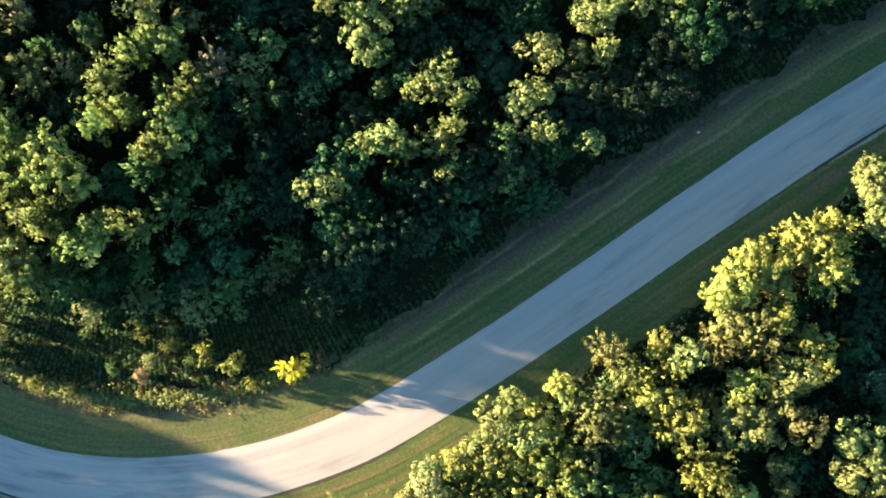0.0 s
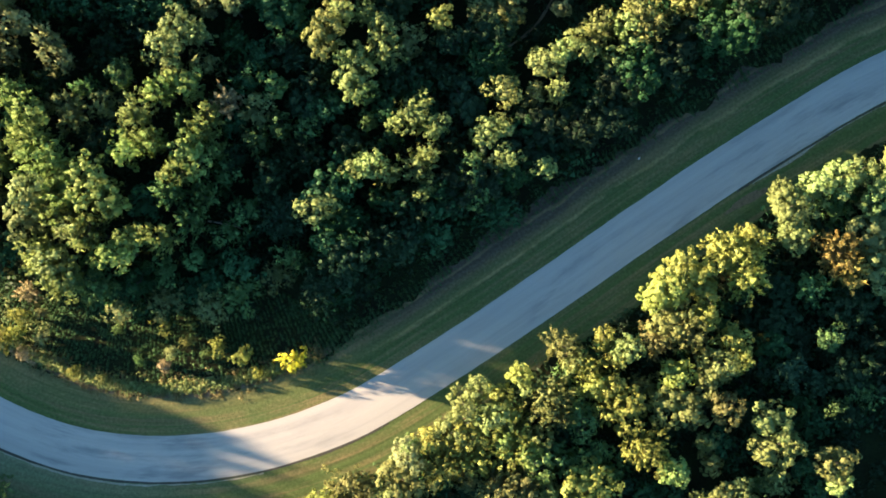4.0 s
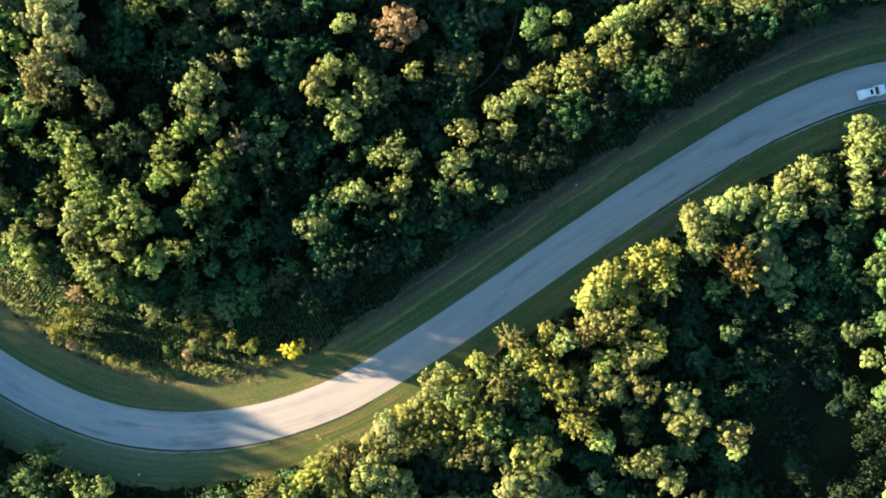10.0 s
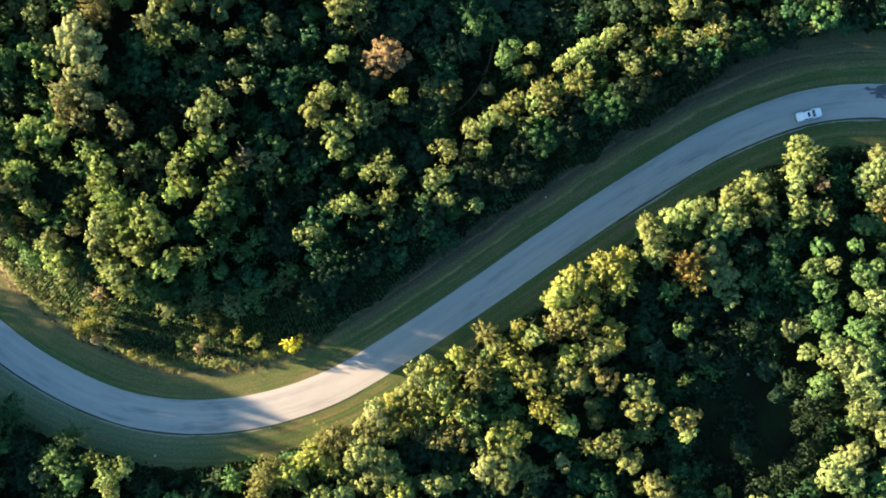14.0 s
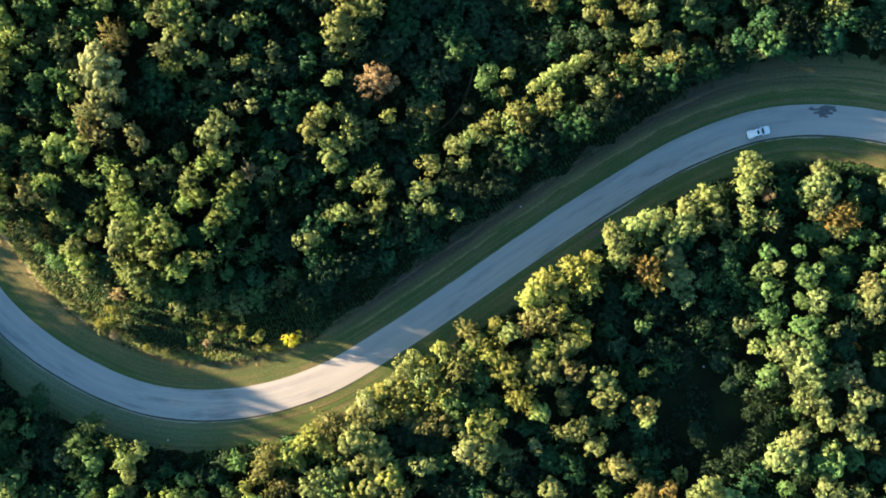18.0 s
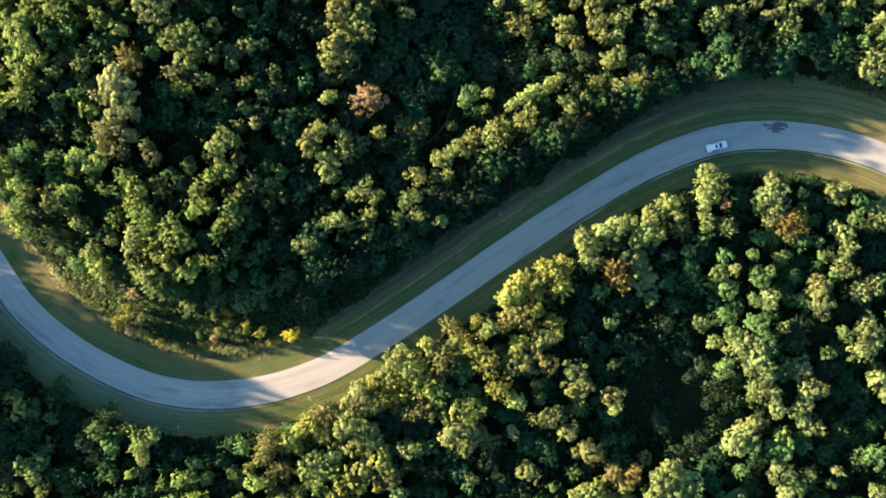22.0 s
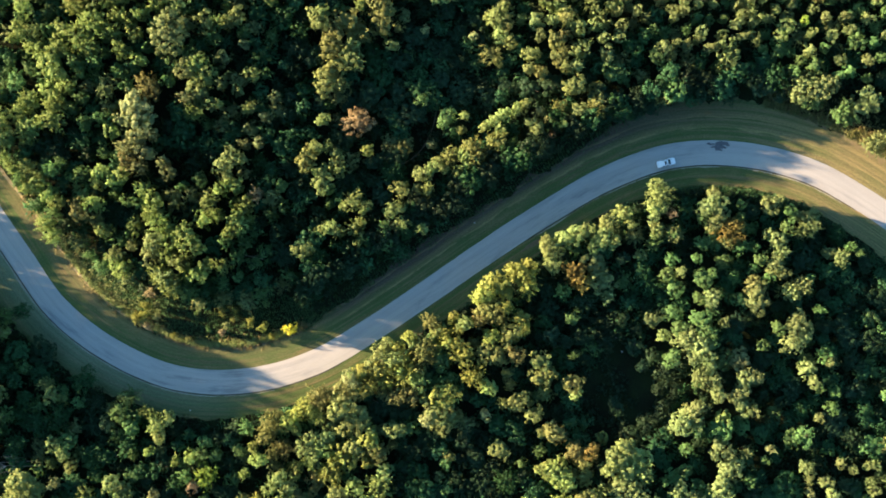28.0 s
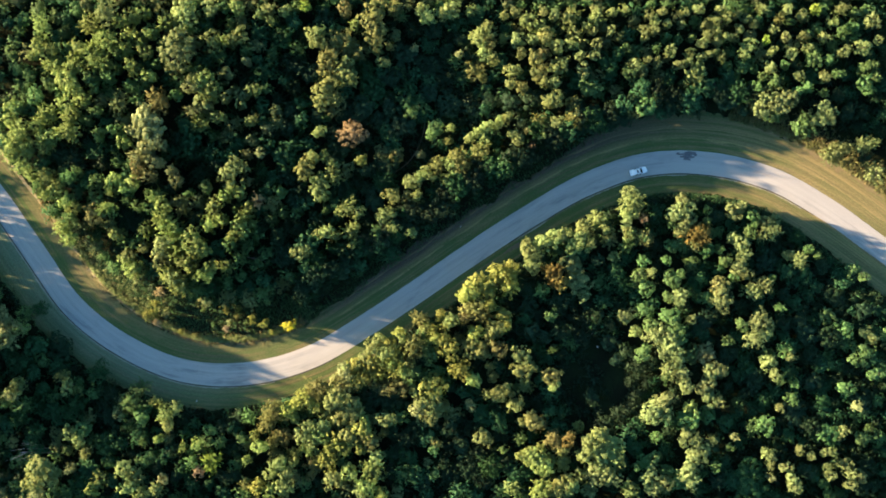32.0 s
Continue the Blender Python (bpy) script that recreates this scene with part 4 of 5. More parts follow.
grove("deciduous_tree", "spring", (-18.3, 32, 4.2), (-59.1, -13.3, 3), (-52.8, -33.9, 3), (-31.3, -23.5, 3.3), (-33.7, -43.4, 3.6), (34.5, -16.4,
      2.7), (7.7, -30.9, 3.6), (-2.9, -39, 3.3), (13.5, -40.5, 3.9), (20.7, -43.6, 3.3), (64.9, 22.4, 2.7), (72.3, 23.9, 3.6), (74.7, 24.7, 3.3),
      (76.8, 20.9, 3), (82.2, 22.4, 2.7), (84.4, 29.2, 3.3), (86.5, 26.9, 3), (80, 26.9, 3.3), (92.7, 24.7, 3), (22.2, -8.9, 3.6), (17.2, -11.3, 2.7),
      (32.1, -2.9, 2.7), (72.6, -15.7, 2.7), (54.7, -18, 2.4), (89.1, -35, 3.9), (79.4, -39.5, 3), (77.1, -42.5, 3.6), (0.5, 84.2, 3))
grove("deciduous_tree", "spring", (-13.6, 76, 2.7), (-7.5, 63.3, 3.6), (-8.2, 55.1, 3.3), (-15.7, 55.8, 2.2), (9.6, 79.2, 3), (17.9, 66.2, 3.3),
      (17.1, 70.1, 3.3), (26.7, 70.8, 3), (36.4, 85.2, 2.7), (44.7, 85.1, 3.9), (42.5, 83.6, 2.7), (53.7, 78.4, 4.2), (54.4, 80.6, 3), (52.2, 76.9,
      3.3), (53.7, 73.9, 3.6), (56, 71.6, 3), (58.9, 83.6, 2.2), (66.4, 80.6, 2.7), (68.6, 80.6, 3), (72.4, 74.7, 3.6), (70.2, 65.7, 3), (73.1, 69.4,
      3.6), (76.8, 75.4, 3), (81.3, 80.7, 3), (83.6, 82.9, 3.3), (88, 84.4, 2.4), (91, 85.2, 2.4), (71.5, 60.5, 4.5))
grove("deciduous_tree", "spring", (68.7, 51.5, 2.7), (59.7, 56, 2.4), (57.5, 55.2, 2.2), (54.5, 53.7, 3), (52.3, 52.2, 3), (50, 50.7, 2.4), (56.7,
      53.6, 2.2), (44.8, 53.4, 2.1), (45.6, 42.5, 3.3), (44.1, 43.4, 2.7), (43.2, 39.5, 2.7), (53.8, 49.8, 2.7), (51.5, 47.6, 2.2), (64.2, 47, 2.5),
      (92.6, 35.9, 3.3), (92.6, 30.7, 3.3), (92.6, 25.4, 3.3), (8.2, 45.4, 3), (13.3, 43.2, 3), (13.5, 40.2, 3.3), (8.2, 39.4, 2.2), (9.7, 37.2, 4.5),
      (17.2, 32, 3.6), (15, 31.2, 2.2), (20.2, 30.5, 3), (12, 25.3, 3.3), (9.8, 24.9, 2.4), (14.3, 24.5, 3))
grove("deciduous_tree", "spring", (18, 25.3, 3.3), (19.5, 26.8, 2.4), (18.7, 22, 2.2), (34.4, 38.7, 3.6), (36.6, 40.2, 3), (38.1, 41.7, 2.7), (39.6,
      40.2, 2.4), (35.9, 35, 3), (26.9, 29.8, 3.3), (28.4, 30.5, 3), (29.2, 26.8, 3), (34.4, 25.3, 2.5), (114.8, 81.5, 3.3), (118.5, 83, 2.7), (118.5,
      77.8, 2.5), (117.2, 72.5, 2.7), (108.8, 73.4, 2.7), (111.1, 69.5, 3.3), (109.6, 67.3, 3.9), (124.6, 75.5, 3.3), (123.1, 73.3, 2.7), (130.6,
      74.1, 2.4), (147, 82.3, 2.7))
grove("poplar_tree", "pale", (-73.5, 1, 6.6), (-72.9, -3.2, 4.8), style="feathery")
grove("deciduous_tree", "spring", (-69.6, -0.5, 3.3), (92.8, -43.3, 3.6), (64.9, 82.1, 3.6), (76.1, 82.9, 4.2), (77.6, 77.7, 3.3), (93.2, 33.7, 4.2),
      style="feathery")
grove("oak_tree", "olive", (-65.6, -41.4, 5.4), (15.8, -15.1, 5.4), (15, -18.8, 5.7), (18.8, -21, 4.8), (17.1, -23.4, 5.1), (40.6, -21.9, 4.8), (18,
      -29.2, 4.2), (23.3, -30.7, 4.2), (50.9, 5.2, 4.5), (56.7, -0, 3.9), (53.9, -6, 3.9), (50.2, -5.3, 4.2), (63.6, -11.2, 4.2), (71.8, -12.7, 3.9),
      (57.7, -17.9, 3.6), (74.9, -41.8, 4.8), (15.6, 76.8, 4.8), (12.6, 73.8, 4.5), (11.8, 70.8, 4.8), (11.8, 64.8, 4.8), (10.3, 61.1, 4.8), (24.6,
      84.3, 4.8), (23.7, 80.5, 5.1), (24.6, 77.5, 4.8), (55.2, 76.1, 3.3), style="lumpy")
grove("leafy_tree", "yellow", (-50.7, -43.4, 3.6), (1.5, -22.6, 3.9), (7.6, -20.3, 3.9), (39.6, -16.6, 5.4), (21.8, -27.7, 4.5), (49.2, 8.9, 4.8),
      (52.4, 11.9, 4.5), (54.6, 9.7, 4.2), (51.6, -1.5, 3.6), (44.9, -6, 4.2), (40.5, -3.8, 3.6), style="lumpy")
grove("oak_tree", "olive", (-30.7, -26.2, 3.3), (-1.3, -21.2, 2.7), (13.5, -21.8, 3.9), (-2.9, -30.8, 3), (15.3, -41.9, 2.7), (53, 3.7, 3.6), (55.4,
      -2.4, 3.3), (35.4, -6.8, 3.3), (38.2, -0.1, 3), (33.7, -9.6, 3), (66.6, -10.5, 2.7), (59.9, -16.4, 3), (74.9, -32.8, 3), (72.7, -43.3, 3.3),
      (24.6, 74.6, 2.7), (28.2, 75.3, 2.2), (29.8, 85, 3.6), (70.1, 77.7, 3.9), (67.2, 71.7, 3.6), (68.7, 67.9, 3.6), (63.4, 64.2, 3), (77.6, 56,
      3.6), (67.9, 55.3, 3), (47.8, 43.3, 3.6), (53, 47, 3.6), (5.8, 42.3, 4.2), (41.1, 43.2, 3.3), (29.2, 35, 3.3))
grove("oak_tree", "olive", (132.7, 83, 2.4))
grove("deciduous_tree", "lime", (-19.2, -35.9, 4.8), style="feathery")
grove("autumn_tree", "pinkish", (-22.5, -38.9, 3), (96.2, 29.2, 2.2), (-6.7, 33.7, 3.3))
grove("oak_tree", "olive", (-2.8, -23.3, 4.8), (-4.4, -25.7, 3.9), (34.5, -4.3, 4.2), (36.7, 2.2, 3.3), (46.3, 45.5, 3.9), style="feathery")
grove("leafy_tree", "yellow", (3.2, -20.5, 3.3), (5.4, -18.8, 3.6), (21.1, -13.4, 3.6), (23.3, -11.3, 3), (28.4, -10.1, 3), (15.9, -32.4, 3.6), (21,
      -32.4, 3), (25.8, -44.8, 3.3), (43.3, 0.5, 3), (55.2, 5.9, 3), (56.7, 14.9, 3), (61.3, 16.4, 3), (59.1, 3, 3.3), (59.9, 0.6, 2.7), (42.5, -3.1,
      3.3), (28.4, -4.3, 3), (31, -1.6, 2.7), (32.3, -10.8, 3), (20, -9.8, 3.3), (24.9, -9.7, 3.3), (41.9, 3.1, 2.7), (42.8, -6.2, 3))
grove("oak_tree", "brown", (9, -16.4, 4.2), (28.4, -15.8, 3.6), (48.6, 2.9, 3.3), style="feathery")
grove("leafy_tree", "yellow", (25.5, -12.6, 3.3), (30, -11.9, 3.6), (13.5, -31.3, 4.5), (12, -35.2, 4.5), (-6.5, -42.7, 3.9), (58.9, 14.2, 5.4),
      (60.6, 11.2, 3.9), (30, -8, 3.9), (39.8, -0.5, 3), (47.2, -11.3, 4.2), style="feathery")
grove("oak_tree", "olive", (37.7, -24.9, 3.3), (26.9, -28.5, 2.1), (-10.4, -42, 3), (41.1, -31.3, 2.7), (47.2, -3, 2.7), (43.3, -21, 3), (56.2, -13.5,
      2.7), (20.1, 73.1, 3.6), (13.4, 61.1, 3.9), (51.5, 69.4, 4.2), (53, 67.2, 2.7), (77.6, 59.8, 3.3), (44.1, 50, 2.2), (29.9, 46.2, 3.3),
      lift=-2.3)
grove("oak_tree", "brown", (0, -29.3, 4.2), (3.8, -29.3, 3.3), (8.3, -37.5, 3.3), (7.5, -39.9, 2.7), (16.3, 85, 3.6), (32.9, 35, 2.7), lift=-2.3)
grove("deciduous_tree", "spring", (3, -36.1, 2.4), (55.4, -10.5, 2.5), (49.9, 84.8, 3), (58.9, 77.6, 2.4), (11.2, 45.4, 3), lift=-2.3)
grove("broadleaf_tree", "fresh", (24, -38.9, 4.8), (68.9, -43.3, 3.9), style="feathery")
grove("autumn_tree", "amber", (72.4, 14.3, 4.5), (74, 12, 3.6), (110.6, 24.7, 4.8), style="feathery")
grove("young_tree", "moss", (77.7, 16.4, 5.4), (79.2, 12.1, 5.1), lift=-2.8, style="lumpy")
grove("young_tree", "moss", (80.7, 8.2, 3), (87.4, 23.9, 3.3), (91.8, 3, 3.3), (136, 19.6, 3), (156.2, -1.3, 2.7), (158.4, -2.8, 2.7), (82.4, -44,
      3.6), (130.9, -37.2, 2.2), (148.8, -28.9, 2.7), (129.2, 28.5, 3.3), (132.2, 29.3, 2.7), lift=-2.8)
grove("young_tree", "green", (69.4, 9.7, 3.3), (71.6, 3, 3), (91.8, 21.7, 3), (95.5, 14.2, 3.3), (97.2, 10.5, 3.6), (97.2, 4.5, 3.6), (72.4, -6, 2.2),
      (109.8, 17.3, 3.3), (106.8, 22.5, 3.6), (103.9, 21.7, 3), (112.1, 13.5, 2.7), (114.3, 7.6, 3.3), (130.8, 12.8, 2.7), (130.1, -7.3, 3.3), (153.2,
      15.1, 3.3), (146.5, 3.2, 3.6), (151, -0.6, 3.6), (156.9, -5.8, 3.6), (154, -8.8, 3.3), (62.7, -16.4, 2.7), (63.7, -29.9, 3), (97.3, -36.5, 3.3),
      (99.5, -35, 3.3), (79.3, -26.9, 2.7), (113.7, -23.8, 3.6), (106.2, -41.7, 3.9), (103.3, -38.7, 3.3), (121.9, -20, 3), lift=-2.8)
grove("young_tree", "green", (126.4, -26.7, 3.3), (136.8, -19.3, 3), (146.5, -28.2, 4.2), (145.8, -42.4, 2.7), (151, -16.2, 3.3), (157.7, -26.7, 2.1),
      (155.5, -29.7, 3.3), (115, 25.5, 2.4), (129.9, 57.6, 3.3), (132.9, 56.9, 2.7), (124.7, 61.4, 2.2), (153.6, 78, 2.4), (125.3, 64.5, 2.4),
      lift=-2.8)
grove("understory_tree", "deep", (64.5, 1.5, 3.3), (86, 6.8, 3.3), (89.5, 15, 3.9), (91.2, 11.3, 3.9), (68.8, -6, 3.3), (117.3, 15, 3), (110.5, 10.6,
      4.2), (112.1, -1.4, 3.6), (138.2, 24.1, 3.3), (136, 15.1, 3.6), (140.5, 14.4, 3.3), (137.5, 6.1, 3.6), (141.2, 8.4, 3.3), (150.9, 12.1, 3.3),
      (62.2, -40.3, 4.8), (94.3, -32.8, 3.6), (111.5, -43.2, 3.6), (121.2, -41.7, 4.2), (129.3, -19.3, 3.3), (136.1, -29, 3.3), (145, -20, 3.6),
      (151.7, -18.5, 2.7), (145, -10.3, 3.3), (119.7, -25.3, 4.2), (122.7, -31.2, 3.3), (111.3, 30.7, 2.7), lift=-1.3)
grove("leafy_tree", "green", (96.3, 18, 3), (98.5, 0.8, 3.3), (113.6, 21, 3), (116.6, 21, 2.4), (120.3, 13.6, 2.4), (118.1, 18, 3), (124.8, 25.5, 3),
      (102.4, 18, 2.4), (106.1, 14.3, 2.7), (103, 8.3, 2.7), (106.2, -2.9, 3), (122.6, 0.9, 3), (118.9, -3.6, 2.7), (133, 5.4, 2.2), (134.5, -5.8,
      3.3), (140.4, 21.1, 2.1), (143.4, 19.6, 2.2), (155.4, 13.6, 2.5), (95, -37.3, 2.2), (100.2, -29, 2.7), (119.7, -32, 2.1), (115.9, -37.2, 2.7),
      (133.1, -14, 2.4), (136.8, -14.8, 2.4), (96.4, 24.7, 2.7), (103.8, 27.7, 2.4), (106.1, 27, 2.7), (113.5, 31.5, 2.2))
grove("leafy_tree", "green", (113.5, 28.5, 2.2), (125.5, 30, 2.7), (126.2, 27.8, 2.2), (132.1, 65.9, 3.3), (126.8, 64.4, 2.4), (138.1, 53.9, 3.6),
      (140.4, 53.2, 3.3), (138.9, 56.2, 2.7), (155.3, 69.6, 3), (157.5, 70.4, 2.7), (158.3, 67.4, 2.7), (155.3, 65.9, 3.3), (156.8, 63.7, 2.7),
      (148.5, 68.1, 2.7), (141.8, 71.9, 3.3), (146.3, 71.9, 2.7), (149.3, 79.3, 2.7), (152.3, 80.8, 2.7), (140.3, 64.4, 2.7), (144.8, 62.9, 2.4),
      (137.4, 62.9, 2.7), (128.4, 67.3, 2.4), (134.2, 70.5, 2.4))
grove("deciduous_tree", "spring", (88.8, 18.7, 2.7), (94.8, -1.4, 3), (65.1, -15.7, 3.3), (61.5, -43.3, 3.3), lift=-2.8)
grove("leafy_tree", "green", (96.5, -6.7, 3.6), (103.9, 12.8, 3.9), (103, 3.1, 4.2), (104.7, 0.1, 3.9), (109.9, -24.5, 3.3), (107.6, -23.8, 3.3),
      (129.4, -26, 3.9), style="lumpy")
grove("oak_tree", "brown", (57.6, -6, 3.6), (66.6, -24.6, 4.2), (72.6, -30.6, 4.2), style="lumpy")
grove("autumn_tree", "amber", (112.2, 26.2, 3.6), (76.4, -29.8, 3.3))
grove("young_tree", "moss", (130.7, 26.3, 3.9), (125.5, 9.8, 3.9), (128.4, 11.3, 3.9), (146.5, 46.5, 4.2), (158.2, 41.4, 3.9), style="feathery")
grove("leafy_tree", "green", (109.2, -7.4, 4.2), (159.2, -12.5, 3.3), lift=-2.8)
grove("poplar_tree", "pale", (113.6, -7.4, 4.2), (130.9, -40.2, 2.1), lift=-2.8)
grove("oak_tree", "brown", (68.9, -26.1, 3.3), lift=-2.8)
grove("oak_tree", "olive", (64.4, -25.4, 2.7), (74.9, -36.6, 3.6), lift=-2.8)
grove("poplar_tree", "pale", (50.2, -21, 2.7), (-9.8, 70.7, 2.2), (-4.5, 52.8, 2.7), (34.9, 74.6, 1.9), (47, 73.1, 2.1), (63.5, 54.5, 1.9), (-9.7,
      46.1, 2.5), (36.6, 46.2, 2.2), lift=-2.3)
grove("deciduous_tree", "spring", (54, -29.9, 4.2), lift=-2.3, style="lumpy")
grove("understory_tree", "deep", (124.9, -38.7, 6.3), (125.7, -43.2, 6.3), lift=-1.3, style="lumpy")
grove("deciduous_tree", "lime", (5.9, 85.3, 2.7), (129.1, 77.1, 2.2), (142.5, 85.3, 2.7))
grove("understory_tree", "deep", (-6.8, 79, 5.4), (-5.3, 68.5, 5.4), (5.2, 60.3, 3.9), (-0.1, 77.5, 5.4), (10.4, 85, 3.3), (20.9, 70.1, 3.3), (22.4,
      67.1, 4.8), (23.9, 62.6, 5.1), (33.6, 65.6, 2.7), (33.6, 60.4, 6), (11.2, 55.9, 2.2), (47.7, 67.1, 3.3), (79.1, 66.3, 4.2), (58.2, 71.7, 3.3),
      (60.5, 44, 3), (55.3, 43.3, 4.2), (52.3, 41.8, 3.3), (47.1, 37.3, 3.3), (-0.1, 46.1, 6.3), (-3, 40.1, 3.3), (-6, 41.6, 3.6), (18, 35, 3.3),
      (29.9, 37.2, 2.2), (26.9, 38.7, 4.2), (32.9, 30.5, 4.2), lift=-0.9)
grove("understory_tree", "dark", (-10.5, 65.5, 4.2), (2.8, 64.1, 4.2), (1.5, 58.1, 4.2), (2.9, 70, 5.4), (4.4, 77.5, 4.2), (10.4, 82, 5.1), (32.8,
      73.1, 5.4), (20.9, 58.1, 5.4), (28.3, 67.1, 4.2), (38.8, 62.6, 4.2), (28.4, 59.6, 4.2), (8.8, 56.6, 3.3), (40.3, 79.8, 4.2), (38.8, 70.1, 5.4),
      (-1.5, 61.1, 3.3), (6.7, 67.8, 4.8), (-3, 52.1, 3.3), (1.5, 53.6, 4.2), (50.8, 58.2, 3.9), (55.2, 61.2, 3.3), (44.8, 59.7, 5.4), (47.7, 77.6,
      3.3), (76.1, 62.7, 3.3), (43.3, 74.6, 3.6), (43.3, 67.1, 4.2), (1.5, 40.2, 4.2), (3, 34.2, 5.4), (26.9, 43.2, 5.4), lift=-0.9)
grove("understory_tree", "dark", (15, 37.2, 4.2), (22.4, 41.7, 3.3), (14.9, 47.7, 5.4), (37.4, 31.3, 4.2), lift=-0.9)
grove("oak_tree", "olive", (17.1, 74.5, 4.5), lift=-2.3, style="lumpy")
grove("autumn_tree", "rust", (18.7, 51.5, 5.4), (66.5, 48.5, 1.5))
# shrubs of the meadow
grove("shrub", "yellow", (-37.2, 2.9, 2.9), (-35.4, 3.6, 2.1), (-35.2, 5.8, 2.3), (-28.1, -1.7, 1.8), (-16.1, 4.5, 2.4), (-12.5, 4.8, 1.5), (-8.7,
      1.9, 2.4), (-5.7, 0.5, 2.7), (-3.5, -1.8, 1.6), lift=1.3)
grove("shrub", "olive", (-24.4, -2.6, 1.8), (-13, 2.6, 1.7), lift=1.3)
grove("shrub", "pinkish", (-34.8, 0.9, 1.9), (-34, 9, 2.9), (-16, -0.9, 2.1), lift=1.3)
grove("shrub", "pale", (-32.6, 6.3, 1.4), (-32.4, 3, 1.8), (-15.1, 0.9, 1.8), lift=1.3)
grove("shrub", "green", (-22.3, 4.1, 1.4), (-19.6, -0.2, 1.3), (-10.4, 0.9, 1.4), lift=1.3)
# the lone bright bush at the bend
tree_rng = np.random.default_rng(12)
bush = tree("shrub", "sunny", 1.4, 0.2, 3.2, 3.0, "feathery")
tagged(bush, "lone bright yellow bush at the corner of the meadow", "shrub")

# the dense edge of the woods above the straight, its shade painted as dark leaves
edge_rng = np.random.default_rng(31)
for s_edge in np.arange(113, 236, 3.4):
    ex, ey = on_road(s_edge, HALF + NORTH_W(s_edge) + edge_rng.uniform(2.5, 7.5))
    tree("understory_tree", ("shadowed" if s_edge > 135 else "dark") if edge_rng.uniform() < 0.7 else "deep", float(ex), float(ey), edge_rng.uniform(3.8, 5.2), edge_rng.uniform(0.0, 0.8) + float(np.interp(s_edge, [150, 170, 178, 200, 206, 236], [0, 2.0, 3.6, 2.8, 1.2, 1.4])))

# thicket added at the corner of the woods to keep low sun off the eastern bend, dark leaves for shade
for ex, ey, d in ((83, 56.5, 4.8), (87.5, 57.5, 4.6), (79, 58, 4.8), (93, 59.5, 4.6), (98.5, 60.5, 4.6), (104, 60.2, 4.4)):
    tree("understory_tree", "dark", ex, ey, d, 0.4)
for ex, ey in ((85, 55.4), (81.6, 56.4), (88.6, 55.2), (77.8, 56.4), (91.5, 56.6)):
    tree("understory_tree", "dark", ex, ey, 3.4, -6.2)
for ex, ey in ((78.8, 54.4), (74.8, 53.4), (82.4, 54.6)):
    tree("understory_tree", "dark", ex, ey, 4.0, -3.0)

# ---- joined woods: undergrowth between the trees, and the forest round about ----


def joined(name, label, tone, spots, models, rng):
    """Many crowns as one mesh. spots: x, y, width, height."""
    vs, fs, ns, base = [], [], [], 0
    if not len(spots):
        return
    zs = ground_z(spots[:, 0], spots[:, 1])
    for (x, y, d, h), z in zip(spots, zs):
        v, f, nor, dia, tall = models[int(rng.integers(len(models)))]
        a = rng.uniform(0, 6.28)
        c, s = math.cos(a), math.sin(a)
        k, kz = d / dia, h / tall
        w = np.column_stack([(v[:, 0] * c - v[:, 1] * s) * k + x, (v[:, 0] * s + v[:, 1] * c) * k + y, v[:, 2] * kz + z])
        vs.append(w)
        ns.append(np.column_stack([nor[:, 0] * c - nor[:, 1] * s, nor[:, 0] * s + nor[:, 1] * c, nor[:, 2]]))
        fs.append(f + base)
        base += len(w)
    tagged(new(name, mesh_from(name, np.vstack(vs), np.vstack(fs), LEAF[tone], None, np.vstack(ns))), label, "trees", kind="stuff")


def jittered(x0, x1, y0, y1, step, rng):
    X, Y = np.meshgrid(np.arange(x0, x1, step), np.arange(y0, y1, step))
    p = np.column_stack([X.ravel(), Y.ravel()])
    return p + rng.uniform(-0.42, 0.42, p.shape) * step


def wooded(p, margin):
    s, off = road_frame(p[:, 0], p[:, 1])
    north = off > HALF + NORTH_W(s) + margin
    south = off < -HALF - SOUTH_W(s) - margin
    meadow = (s > 20) & (s < 112) & (off > 0) & (off < HALF + NORTH_W(s) + np.interp(s, [20, 45, 60], [3.5, 5, 9.5]))
    return (north | south) & ~meadow


wood_rng = np.random.default_rng(5)
done = np.array(placed)
low_models = []
for k in range(5):
    v, f, nor = crown_arrays(4000 + k, 1.7, 2.4, 3.0, 0.42, 76, 0.28, "feathery")
    low_models.append((v, f, nor, 3.4, 3.0))
p = jittered(-92, 182, -62, 104, 3.0, wood_rng)
p = p[wooded(p, 0.8)]
ps, po = road_frame(p[:, 0], p[:, 1])
p = p[~((ps > 196) & (po > 0) & (po < HALF + NORTH_W(ps) + np.interp(ps, [196, 215, 232, 300], [0.5, 3.5, 9, 9])))]
p = p[np.min(np.hypot(p[:, None, 0] - np.array([37.4, 35.9, 33.6, 30.3]), p[:, None, 1] - np.array([53.3, 48.8, 45.1, 42.4])), axis=1) > 1.5]
p = p[(np.hypot((p[:, 0] - 84) / 9, (p[:, 1] + 14) / 12) > 1) | (wood_rng.uniform(0, 1, len(p)) < 0.4)]          # an open clearing
ps, po = road_frame(p[:, 0], p[:, 1])
gap = np.min(np.hypot(p[:, None, 0] - done[None, :, 0], p[:, None, 1] - done[None, :, 1]) - done[None, :, 2] * 0.42, axis=1)
p = p[(gap > np.where(np.abs(po) < 24, -1.0, 0.3)) & (wood_rng.uniform(0, 1, len(p)) < 0.85)]
